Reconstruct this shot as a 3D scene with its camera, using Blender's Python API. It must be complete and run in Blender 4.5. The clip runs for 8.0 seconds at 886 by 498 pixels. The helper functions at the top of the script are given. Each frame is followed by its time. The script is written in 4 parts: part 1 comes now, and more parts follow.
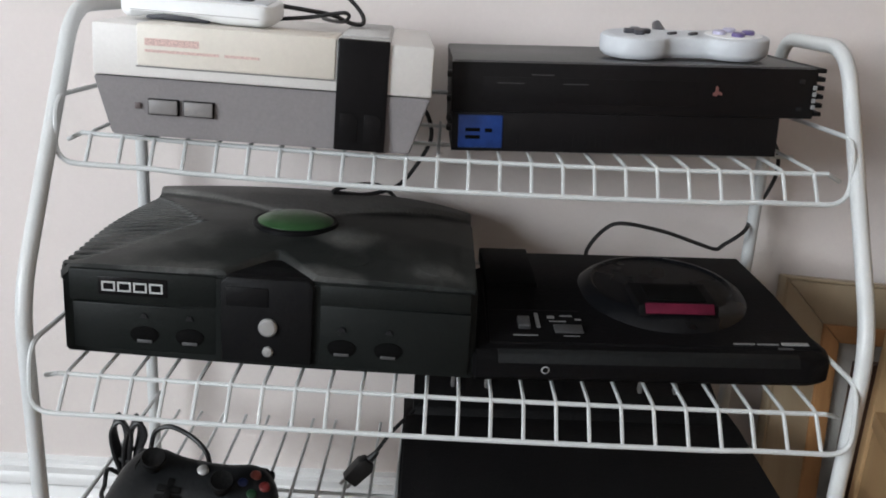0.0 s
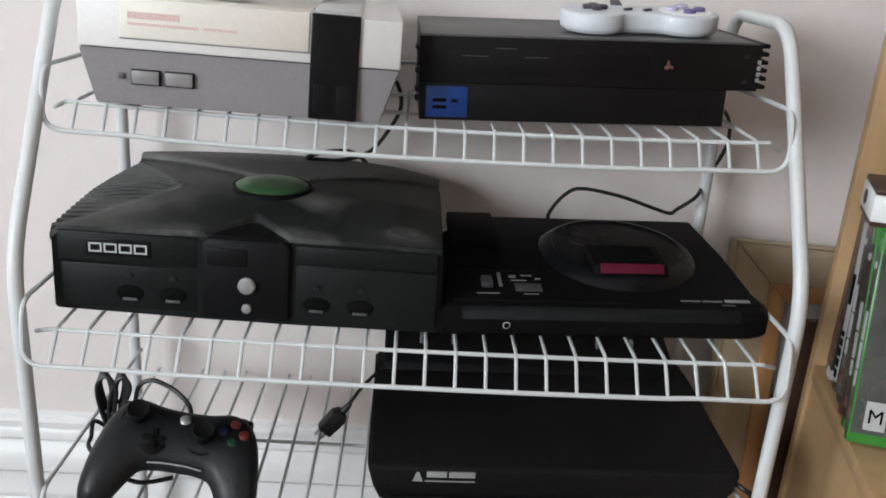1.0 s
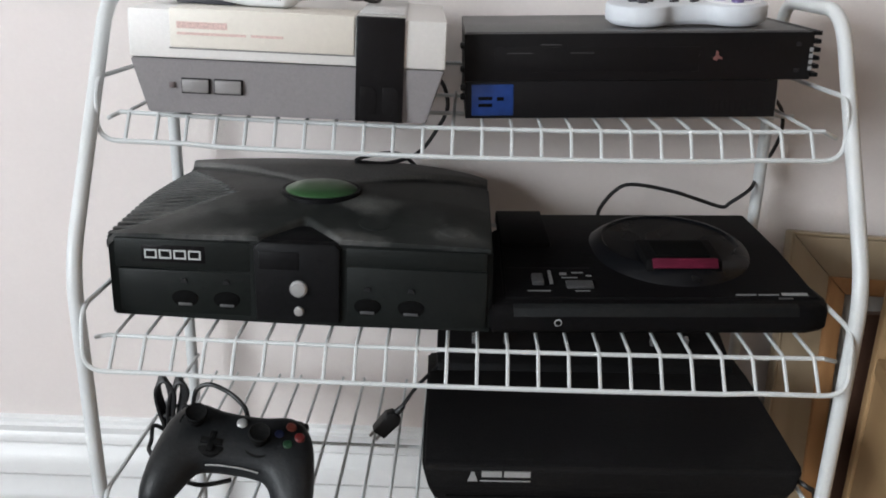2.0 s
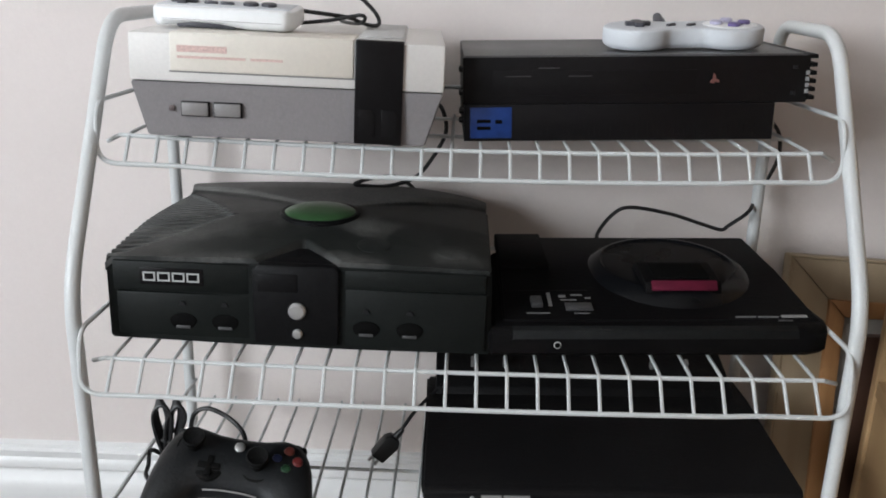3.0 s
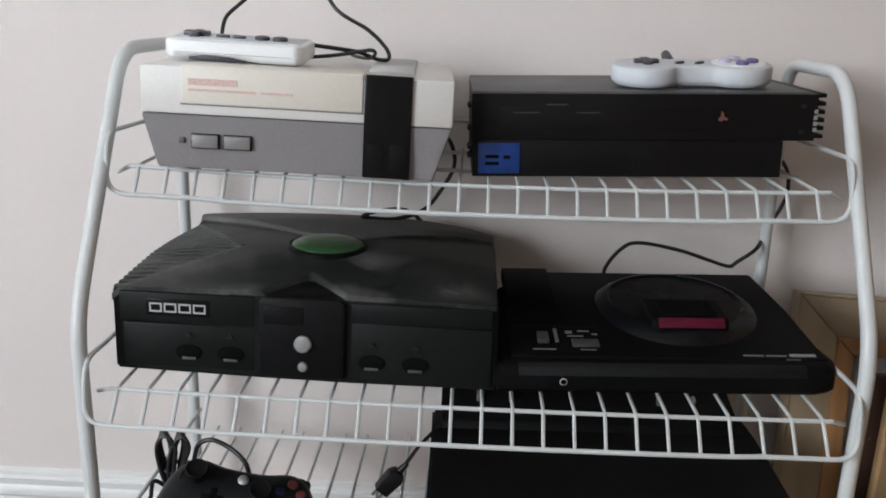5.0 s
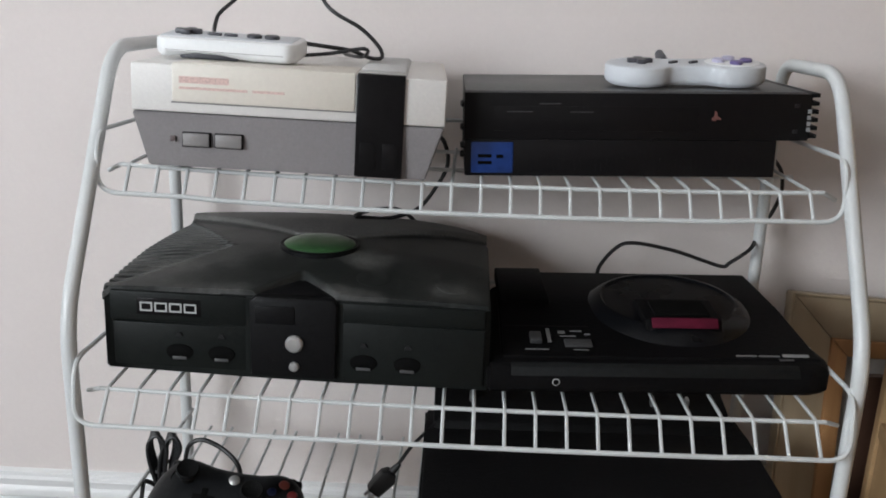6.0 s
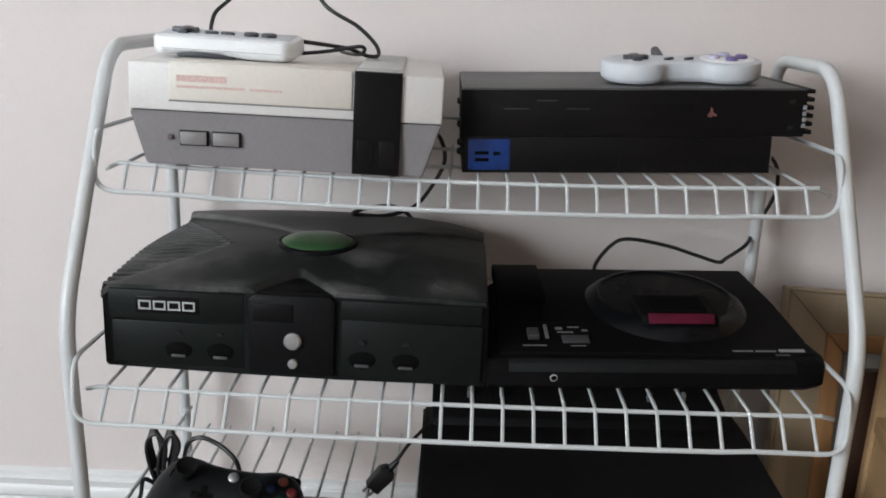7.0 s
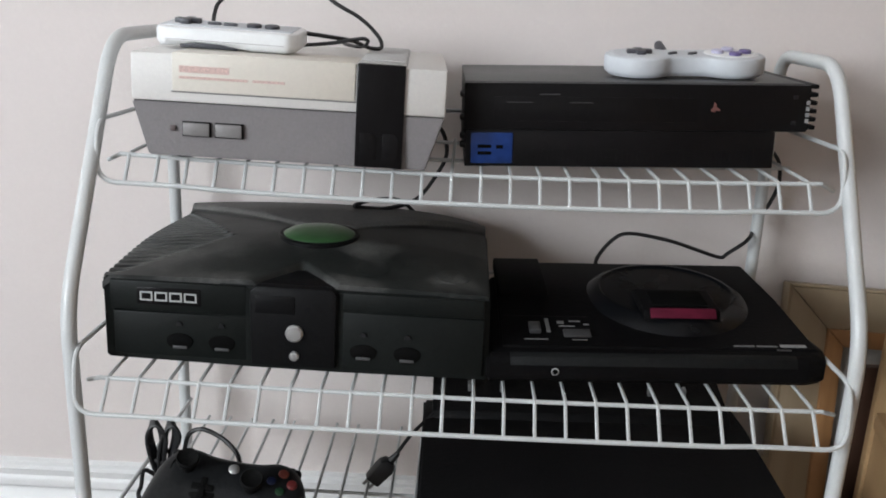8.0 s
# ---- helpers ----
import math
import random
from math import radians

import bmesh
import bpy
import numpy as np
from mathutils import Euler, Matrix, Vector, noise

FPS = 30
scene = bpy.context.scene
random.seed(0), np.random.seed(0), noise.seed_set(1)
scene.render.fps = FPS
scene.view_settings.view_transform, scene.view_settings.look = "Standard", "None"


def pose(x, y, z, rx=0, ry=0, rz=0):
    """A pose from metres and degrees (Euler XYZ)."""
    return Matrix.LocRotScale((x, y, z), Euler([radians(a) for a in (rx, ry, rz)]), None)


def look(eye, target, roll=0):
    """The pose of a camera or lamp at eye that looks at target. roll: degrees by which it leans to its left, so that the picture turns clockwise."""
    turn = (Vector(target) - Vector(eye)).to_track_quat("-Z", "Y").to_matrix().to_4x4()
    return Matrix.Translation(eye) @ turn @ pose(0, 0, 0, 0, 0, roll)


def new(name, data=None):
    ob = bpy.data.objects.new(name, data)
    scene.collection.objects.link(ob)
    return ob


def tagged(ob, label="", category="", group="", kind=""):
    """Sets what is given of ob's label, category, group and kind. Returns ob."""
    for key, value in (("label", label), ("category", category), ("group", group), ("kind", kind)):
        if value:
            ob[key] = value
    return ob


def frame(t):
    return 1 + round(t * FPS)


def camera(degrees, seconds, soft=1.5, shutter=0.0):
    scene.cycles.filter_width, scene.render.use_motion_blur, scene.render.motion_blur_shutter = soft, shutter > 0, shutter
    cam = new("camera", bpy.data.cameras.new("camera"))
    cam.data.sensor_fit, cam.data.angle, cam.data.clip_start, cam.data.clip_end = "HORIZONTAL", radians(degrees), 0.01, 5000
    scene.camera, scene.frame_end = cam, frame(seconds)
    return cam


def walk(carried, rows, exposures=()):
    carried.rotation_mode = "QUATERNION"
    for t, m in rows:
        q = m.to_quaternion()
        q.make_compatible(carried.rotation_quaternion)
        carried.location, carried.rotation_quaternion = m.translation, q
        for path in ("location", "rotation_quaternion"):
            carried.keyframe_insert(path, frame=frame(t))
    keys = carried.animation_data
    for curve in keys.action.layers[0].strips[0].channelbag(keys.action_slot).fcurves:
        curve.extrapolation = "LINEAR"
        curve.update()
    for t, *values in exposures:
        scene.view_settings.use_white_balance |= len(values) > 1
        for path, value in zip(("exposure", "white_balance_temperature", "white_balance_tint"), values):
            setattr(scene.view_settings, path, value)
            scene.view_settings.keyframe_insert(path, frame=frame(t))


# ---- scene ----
from mathutils.geometry import delaunay_2d_cdt

cam = camera(51.96, 8.0, soft=1.8)
# seconds, eye x, y, z, yaw, pitch, roll
PATH = [
    (0.0, -0.0012, -0.6275, 0.7683, -0.425, -18.518, 3.279),
    (0.2, -0.0001, -0.6327, 0.7726, -1.589, -20.190, 3.779),
    (0.5, 0.0007, -0.6413, 0.7791, -2.104, -20.709, 3.948),
    (0.8, 0.0024, -0.6595, 0.7812, -1.789, -19.785, 3.840),
    (1.0, 0.0026, -0.6740, 0.7836, -2.364, -20.665, 3.982),
    (1.2, 0.0025, -0.6793, 0.7822, -1.684, -21.144, 3.008),
    (1.5, 0.0028, -0.6732, 0.7798, -0.166, -22.190, 1.974),
    (1.7, 0.0037, -0.6740, 0.7796, 0.946, -21.650, 1.624),
    (2.8, 0.0059, -0.6757, 0.7768, 1.144, -18.948, 1.156),
    (3.0, 0.0051, -0.6758, 0.7761, 1.105, -18.886, 1.329),
    (3.5, 0.0064, -0.6792, 0.7819, 1.037, -18.257, 1.560),
    (4.0, 0.0056, -0.6719, 0.7812, 1.499, -17.828, 1.020),
    (4.5, 0.0036, -0.6713, 0.7812, 1.541, -17.807, 1.632),
    (4.7, 0.0042, -0.6731, 0.7812, 1.655, -17.546, 1.743),
    (5.8, 0.0084, -0.6742, 0.7804, 1.464, -16.807, 2.143),
    (6.0, 0.0087, -0.6708, 0.7796, 1.413, -17.101, 2.047),
    (6.5, 0.0072, -0.6731, 0.7797, 1.422, -17.268, 1.691),
    (7.0, 0.0073, -0.6734, 0.7802, 1.133, -17.271, 1.862),
    (7.5, 0.0057, -0.6712, 0.7774, 1.032, -17.276, 1.906),
    (8.0, 0.0044, -0.6731, 0.7793, 1.032, -17.652, 2.272),
]
walk(cam, [(t, pose(x, y, z, 0, 0, yaw) @ pose(0, 0, 0, 90 + pitch) @ pose(0, 0, 0, 0, 0, roll))
           for t, x, y, z, yaw, pitch, roll in PATH],
     [(0.0, -0.10), (0.5, 0.14), (1.0, 0.0), (1.5, 0.03), (3.0, -0.12), (4.5, -0.22), (6.0, -0.27), (7.0, -0.20), (8.0, -0.17)])

# ---- light ----
world = bpy.data.worlds.new("World")
scene.world = world
world.use_nodes = True
sky = world.node_tree.nodes.new("ShaderNodeTexSky")
sky.sky_type, sky.sun_disc = "NISHITA", False
sky.sun_elevation, sky.sun_rotation = radians(35), radians(-60)
world.node_tree.links.new(sky.outputs[0], world.node_tree.nodes["Background"].inputs[0])
world.node_tree.nodes["Background"].inputs[1].default_value = 0.1

# window daylight from the left wall
window_lamp = bpy.data.lights.new("window_daylight", "AREA")
window_lamp.shape, window_lamp.size, window_lamp.size_y = "RECTANGLE", 1.3, 1.0
window_lamp.energy, window_lamp.color = 105.0, (0.875, 0.938, 0.99)
new("window_daylight", window_lamp).matrix_world = look((-2.26, -2.20, 1.35), (0.0, -0.1, 0.65))


# ---- materials ----
def material(name, colour, rough=0.5, metal=0.0, grain=0.0, scale=60.0, stain=0.0, stain_scale=6.0,
             stain_colour=None, bump=0.0, spec=0.5, coat=0.0, vary=0.0, stain_from=0.42, stain_to=0.68):
    """Base colour with fine grain, large stains, bump and a little difference between pieces."""
    m = bpy.data.materials.new(name)
    m.use_nodes = True
    nt = m.node_tree
    n, l = nt.nodes, nt.links
    b = n["Principled BSDF"]
    b.inputs["Roughness"].default_value = rough
    b.inputs["Metallic"].default_value = metal
    b.inputs["Specular IOR Level"].default_value = spec
    b.inputs["Coat Weight"].default_value = coat
    tc = n.new("ShaderNodeTexCoord")
    rgb = n.new("ShaderNodeRGB")
    rgb.outputs[0].default_value = (*colour, 1)
    out = rgb.outputs[0]
    fine = n.new("ShaderNodeTexNoise")
    fine.inputs["Scale"].default_value, fine.inputs["Detail"].default_value = scale, 6
    l.new(tc.outputs["Object"], fine.inputs["Vector"])
    if stain:
        big = n.new("ShaderNodeTexNoise")
        big.inputs["Scale"].default_value, big.inputs["Detail"].default_value = stain_scale, 4
        l.new(tc.outputs["Object"], big.inputs["Vector"])
        ramp = n.new("ShaderNodeMapRange")
        ramp.inputs[1].default_value, ramp.inputs[2].default_value = stain_from, stain_to
        ramp.inputs[3].default_value, ramp.inputs[4].default_value = 0.0, stain
        l.new(big.outputs[0], ramp.inputs[0])
        mix = n.new("ShaderNodeMix")
        mix.data_type = "RGBA"
        l.new(ramp.outputs[0], mix.inputs[0])
        l.new(out, mix.inputs[6])
        mix.inputs[7].default_value = (*(stain_colour or [c * 0.6 for c in colour]), 1)
        out = mix.outputs[2]
        rr = n.new("ShaderNodeMapRange")
        rr.inputs[3].default_value, rr.inputs[4].default_value = rough, min(1.0, rough + 0.35 * stain)
        l.new(ramp.outputs[0], rr.inputs[0])
        l.new(rr.outputs[0], b.inputs["Roughness"])
    if grain:
        hsv = n.new("ShaderNodeHueSaturation")
        mr = n.new("ShaderNodeMapRange")
        mr.inputs[1].default_value, mr.inputs[2].default_value = 0.25, 0.75
        mr.inputs[3].default_value, mr.inputs[4].default_value = 1 - grain, 1 + grain
        l.new(fine.outputs[0], mr.inputs[0])
        l.new(mr.outputs[0], hsv.inputs["Value"])
        l.new(out, hsv.inputs["Color"])
        out = hsv.outputs[0]
    if vary:
        info = n.new("ShaderNodeObjectInfo")
        h2 = n.new("ShaderNodeHueSaturation")
        m2 = n.new("ShaderNodeMapRange")
        m2.inputs[3].default_value, m2.inputs[4].default_value = 1 - vary, 1 + vary
        l.new(info.outputs["Random"], m2.inputs[0])
        l.new(m2.outputs[0], h2.inputs["Value"])
        l.new(out, h2.inputs["Color"])
        out = h2.outputs[0]
    l.new(out, b.inputs["Base Color"])
    if bump:
        bp = n.new("ShaderNodeBump")
        bp.inputs["Strength"].default_value, bp.inputs["Distance"].default_value = bump, 0.002
        l.new(fine.outputs[0], bp.inputs["Height"])
        l.new(bp.outputs[0], b.inputs["Normal"])
    return m


def wood(name, light, dark, scale=14.0, stretch=(1, 1, 0.08), rough=0.45):
    """Streaked wood grain running along z."""
    m = bpy.data.materials.new(name)
    m.use_nodes = True
    n, l = m.node_tree.nodes, m.node_tree.links
    b = n["Principled BSDF"]
    tc, mp, ns, cr, fine = (n.new("ShaderNode" + k) for k in ("TexCoord", "Mapping", "TexNoise", "ValToRGB", "TexNoise"))
    mp.inputs["Scale"].default_value = stretch
    ns.inputs["Scale"].default_value, ns.inputs["Detail"].default_value, ns.inputs["Distortion"].default_value = scale, 8, 0.6
    fine.inputs["Scale"].default_value = 180
    cr.color_ramp.elements[0].color, cr.color_ramp.elements[1].color = (*dark, 1), (*light, 1)
    cr.color_ramp.elements[0].position, cr.color_ramp.elements[1].position = 0.35, 0.65
    l.new(tc.outputs["Object"], mp.inputs[0])
    l.new(mp.outputs[0], ns.inputs["Vector"])
    l.new(mp.outputs[0], fine.inputs["Vector"])
    l.new(ns.outputs[0], cr.inputs[0])
    l.new(cr.outputs[0], b.inputs["Base Color"])
    bp = n.new("ShaderNodeBump")
    bp.inputs["Strength"].default_value, bp.inputs["Distance"].default_value = 0.15, 0.001
    l.new(fine.outputs[0], bp.inputs["Height"])
    l.new(bp.outputs[0], b.inputs["Normal"])
    b.inputs["Roughness"].default_value = rough
    return m


M = dict(
    wall=material("painted wall", (0.712, 0.657, 0.634), 0.85, grain=0.015, scale=220, stain=0.10, stain_scale=1.6, bump=0.12),
    ceiling=material("ceiling paint", (0.84, 0.83, 0.81), 0.9, grain=0.02, bump=0.1),
    trim=material("white trim paint", (0.73, 0.735, 0.735), 0.4, grain=0.02, stain=0.08, bump=0.03),
    dark_floor=material("bounce-cutting dark floor", (0.11, 0.090, 0.075), 0.95, grain=0.35, scale=500, stain=0.2, bump=0.9),
    rack=material("white coated steel", (0.565, 0.585, 0.59), 0.38, grain=0.03, scale=90, stain=0.2, stain_scale=18, stain_colour=(0.51, 0.51, 0.495), bump=0.03),
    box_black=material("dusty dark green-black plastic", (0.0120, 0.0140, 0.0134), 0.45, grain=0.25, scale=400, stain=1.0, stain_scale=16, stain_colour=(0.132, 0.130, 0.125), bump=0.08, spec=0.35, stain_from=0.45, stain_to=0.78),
    box_dust_lit=material("pale dust and painted light on dark plastic", (0.090, 0.088, 0.085), 0.65, grain=0.22, scale=420, stain=0.8, stain_scale=12, stain_colour=(0.165, 0.162, 0.155), bump=0.08, spec=0.3, stain_from=0.38, stain_to=0.74),
    print_faint=material("worn grey print", (0.15, 0.15, 0.15), 0.5, grain=0.3, scale=700),
    print_ghost=material("very dim print", (0.048, 0.048, 0.050), 0.5, grain=0.3, scale=700),
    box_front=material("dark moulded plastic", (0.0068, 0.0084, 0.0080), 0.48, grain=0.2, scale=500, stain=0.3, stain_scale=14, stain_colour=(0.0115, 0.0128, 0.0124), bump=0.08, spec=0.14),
    black=material("black plastic", (0.0052, 0.0052, 0.0058), 0.42, grain=0.2, scale=300, stain=0.3, stain_scale=16, stain_colour=(0.010, 0.010, 0.0108), bump=0.15, spec=0.11),
    gloss=material("glossy black plastic", (0.0078, 0.0072, 0.0078), 0.24, grain=0.1, scale=200, stain=0.25, stain_scale=20, stain_colour=(0.011, 0.0108, 0.0112), bump=0.02, spec=0.10),
    satin=material("satin charcoal plastic", (0.012, 0.012, 0.0135), 0.40, grain=0.15, scale=300, stain=0.3, stain_scale=9, stain_colour=(0.022, 0.022, 0.024), bump=0.1, spec=0.3),
    md_black=material("dull black plastic", (0.0042, 0.0040, 0.0044), 0.5, grain=0.2, scale=300, stain=0.3, stain_scale=16, stain_colour=(0.007, 0.0068, 0.0072), bump=0.15, spec=0.05),
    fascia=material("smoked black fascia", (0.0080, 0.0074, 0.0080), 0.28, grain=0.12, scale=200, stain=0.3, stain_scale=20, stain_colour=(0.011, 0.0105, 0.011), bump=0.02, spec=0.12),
    button_dark=material("grey contact plastic", (0.060, 0.060, 0.062), 0.45, grain=0.1),
    stick=material("worn matte rubber", (0.0048, 0.0048, 0.0050), 0.6, grain=0.3, scale=500, stain=0.4, stain_scale=60, stain_colour=(0.010, 0.010, 0.010), bump=0.3, spec=0.10),
    band=material("satin plastic with painted bevel highlight", (0.0095, 0.0102, 0.0106), 0.5, grain=0.2, scale=200, stain=0.8, stain_scale=10, stain_colour=(0.006, 0.006, 0.0065), spec=0.12),
    # grey base raised to hold the sheen of the shell's top, plus dust
    grey_top=material("dusty charcoal plastic with painted sheen", (0.052, 0.052, 0.053), 0.42, grain=0.12, scale=350, stain=0.5, stain_scale=9, stain_colour=(0.085, 0.084, 0.083), bump=0.1, spec=0.4),
    badge_print=material("silver print", (0.43, 0.44, 0.44), 0.4, grain=0.1, scale=500),
    matte_black=material("matte black plastic", (0.0072, 0.0070, 0.0074), 0.55, grain=0.25, scale=400, stain=0.25, stain_scale=14, stain_colour=(0.011, 0.0108, 0.0112), bump=0.3, spec=0.10),
    status=material("dull red-brown lens", (0.11, 0.085, 0.085), 0.4),
    ring=material("polished dark plastic", (0.0040, 0.0044, 0.0054), 0.27, grain=0.1, scale=200, stain=0.3, stain_scale=20, stain_colour=(0.006, 0.0065, 0.008), spec=0.18),
    print_mid=material("grey print", (0.26, 0.26, 0.26), 0.5, grain=0.1, scale=600),
    void=material("dark recess", (0.0035, 0.0035, 0.0035), 0.8, spec=0.05),
    rubber=material("black rubber cable", (0.008, 0.008, 0.009), 0.45, grain=0.2, scale=200, bump=0.1),
    pad_black=material("matte black pad plastic", (0.0085, 0.0095, 0.0108), 0.42, grain=0.2, scale=350, stain=0.6, stain_scale=22, stain_colour=(0.020, 0.022, 0.025), bump=0.2, spec=0.32),
    nes_white=material("warm white plastic", (0.66, 0.645, 0.625), 0.5, grain=0.03, scale=300, stain=0.12, stain_scale=8, bump=0.1),
    nes_flap=material("yellowed white plastic", (0.67, 0.635, 0.570), 0.48, grain=0.03, scale=300, stain=0.2, stain_scale=9, stain_colour=(0.64, 0.585, 0.49), bump=0.1),
    nes_grey=material("mid grey plastic", (0.215, 0.202, 0.208), 0.5, grain=0.06, scale=350, stain=0.12, stain_scale=10, bump=0.15),
    nes_top=material("light grey ribbed plastic", (0.42, 0.41, 0.40), 0.5, grain=0.04, bump=0.1),
    button_grey=material("grey button plastic", (0.215, 0.205, 0.205), 0.45, grain=0.04, scale=200, bump=0.05),
    red=material("faded red print", (0.62, 0.45, 0.41), 0.5, grain=0.35, scale=900),
    pad_white=material("white pad plastic", (0.78, 0.79, 0.80), 0.4, grain=0.02, scale=250, stain=0.08, stain_scale=14, bump=0.05),
    pad_grey=material("cool light grey plastic", (0.56, 0.585, 0.62), 0.55, grain=0.02, scale=250, stain=0.1, stain_scale=14, bump=0.08),
    pad_dark=material("dark grey button plastic", (0.055, 0.055, 0.065), 0.4, grain=0.08),
    lilac=material("lilac button plastic", (0.46, 0.44, 0.58), 0.35, grain=0.03),
    purple=material("purple button plastic", (0.13, 0.10, 0.25), 0.35, grain=0.03),
    jewel=material("green translucent jewel", (0.036, 0.100, 0.036), 0.34, grain=0.08, scale=90, stain=0.35, stain_scale=30, stain_colour=(0.055, 0.120, 0.050), coat=0.2),
    silver=material("silver plastic", (0.44, 0.44, 0.44), 0.35, metal=0.6, grain=0.05),
    print_white=material("pale grey print", (0.46, 0.46, 0.46), 0.5, grain=0.08, scale=300),
    blue=material("blue port panel", (0.012, 0.038, 0.165), 0.4, grain=0.15, scale=150, stain=0.5, stain_scale=40, stain_colour=(0.009, 0.022, 0.085), spec=0.25),
    pink=material("magenta flap plastic", (0.092, 0.008, 0.024), 0.55, grain=0.25, scale=120, stain=0.7, stain_scale=60, spec=0.12),
    orange_red=material("red-orange badge", (0.17, 0.070, 0.062), 0.5, grain=0.2, scale=400),
    green_btn=material("green button", (0.012, 0.045, 0.020), 0.35),
    blue_btn=material("blue button", (0.010, 0.020, 0.085), 0.35),
    red_btn=material("red button", (0.13, 0.016, 0.016), 0.4),
    amber_btn=material("orange-red button", (0.16, 0.034, 0.024), 0.4),
    shelf_wood=wood("light pine board", (0.46, 0.30, 0.155), (0.38, 0.235, 0.115)),
    frame_tan=wood("tan painted wood", (0.38, 0.30, 0.205), (0.30, 0.23, 0.15), 20),
    frame_brown=wood("brown stained wood", (0.40, 0.205, 0.085), (0.27, 0.125, 0.05), 30),
    frame_dark=wood("dark walnut wood", (0.055, 0.025, 0.014), (0.028, 0.012, 0.008), 24),
    mat_board=material("grey mat board", (0.42, 0.40, 0.37), 0.7, grain=0.04, scale=200, stain=0.3, stain_scale=9, stain_colour=(0.30, 0.30, 0.26)),
    case_green=material("green case plastic", (0.035, 0.20, 0.03), 0.25, grain=0.04, coat=0.3),
    case_dark=material("dark printed sleeve", (0.030, 0.032, 0.032), 0.25, grain=0.25, scale=40, stain=0.5, stain_scale=25, stain_colour=(0.06, 0.06, 0.055), coat=0.4),
    case_grey=material("grey printed sleeve", (0.085, 0.09, 0.085), 0.25, grain=0.25, scale=40, stain=0.5, stain_scale=22, stain_colour=(0.03, 0.03, 0.035), coat=0.4),
    case_red=material("dark red printed sleeve", (0.10, 0.02, 0.02), 0.3, grain=0.2, scale=40, stain=0.4, stain_scale=30, stain_colour=(0.02, 0.012, 0.012), coat=0.4),
    glass=material("window glass", (0.9, 0.9, 0.9), 0.05),
)
g = M["glass"].node_tree.nodes["Principled BSDF"]
g.inputs["Transmission Weight"].default_value = 1.0


# ---- mesh helpers ----
def mesh_of(name, bm, mat, smooth=True, angle=35):
    bmesh.ops.recalc_face_normals(bm, faces=bm.faces)
    me = bpy.data.meshes.new(name)
    bm.to_mesh(me)
    bm.free()
    me.materials.append(mat)
    if smooth:
        me.shade_smooth()
        me.set_sharp_from_angle(angle=radians(angle))
    return me


def part(name, bm, mat, parent=None, label="", m=None):
    """One mesh object under a thing or a part."""
    ob = new(name, bm if isinstance(bm, bpy.types.Mesh) else mesh_of(name, bm, mat))
    if parent is not None:
        ob.parent = parent
    if m is not None:
        ob.matrix_local = m
    if label:
        tagged(ob, label)
    return ob


def thing(name, m, label, category, group="", kind=""):
    ob = new(name)
    ob.empty_display_size = 0.02
    ob.matrix_world = m
    return tagged(ob, label, category, group, kind)


def add_box(bm, x0, x1, y0, y1, z0, z1, bevel=0.0, seg=2):
    """A box, with rounded edges where bevel is given."""
    r = bmesh.ops.create_cube(bm, size=1.0, matrix=Matrix.Translation(((x0 + x1) / 2, (y0 + y1) / 2, (z0 + z1) / 2)) @
                              Matrix.Diagonal((x1 - x0, y1 - y0, z1 - z0, 1)))
    if bevel:
        edges = {e for v in r["verts"] for e in v.link_edges}
        bmesh.ops.bevel(bm, geom=list(edges), offset=bevel, segments=seg, affect="EDGES", profile=0.5)


def box(*a, **k):
    bm = bmesh.new()
    add_box(bm, *a, **k)
    return bm


def add_prism(bm, outline, a0, a1, axis="x", bevel=0.0, seg=2):
    """An outline drawn out along one axis. axis x: outline is (y, z); y: (x, z); z: (x, y)."""
    def at(p, a):
        return {"x": (a, p[0], p[1]), "y": (p[0], a, p[1]), "z": (p[0], p[1], a)}[axis]
    lo = [bm.verts.new(at(p, a0)) for p in outline]
    hi = [bm.verts.new(at(p, a1)) for p in outline]
    faces = [bm.faces.new(lo), bm.faces.new(hi[::-1])]
    n = len(outline)
    for i in range(n):
        faces.append(bm.faces.new((lo[i], hi[i], hi[(i + 1) % n], lo[(i + 1) % n])))
    if bevel:
        edges = {e for f in faces for e in f.edges}
        bmesh.ops.recalc_face_normals(bm, faces=faces)
        bmesh.ops.bevel(bm, geom=list(edges), offset=bevel, segments=seg, affect="EDGES", profile=0.5)


def prism(outline, a0, a1, axis="x", bevel=0.0, seg=2):
    bm = bmesh.new()
    add_prism(bm, outline, a0, a1, axis, bevel, seg)
    return bm


def smooth_path(points, steps=8, closed=False):
    """A Catmull-Rom curve through the points."""
    p = [Vector(a) for a in points]
    out = []
    n = len(p)
    for i in range(n if closed else n - 1):
        a, b, c, d = (p[(i + k) % n] if closed else p[min(max(i + k, 0), n - 1)] for k in (-1, 0, 1, 2))
        for s in range(steps):
            t = s / steps
            out.append(0.5 * (2 * b + (c - a) * t + (2 * a - 5 * b + 4 * c - d) * t * t + (3 * b - a - 3 * c + d) * t ** 3))
    if not closed:
        out.append(p[-1])
    return out


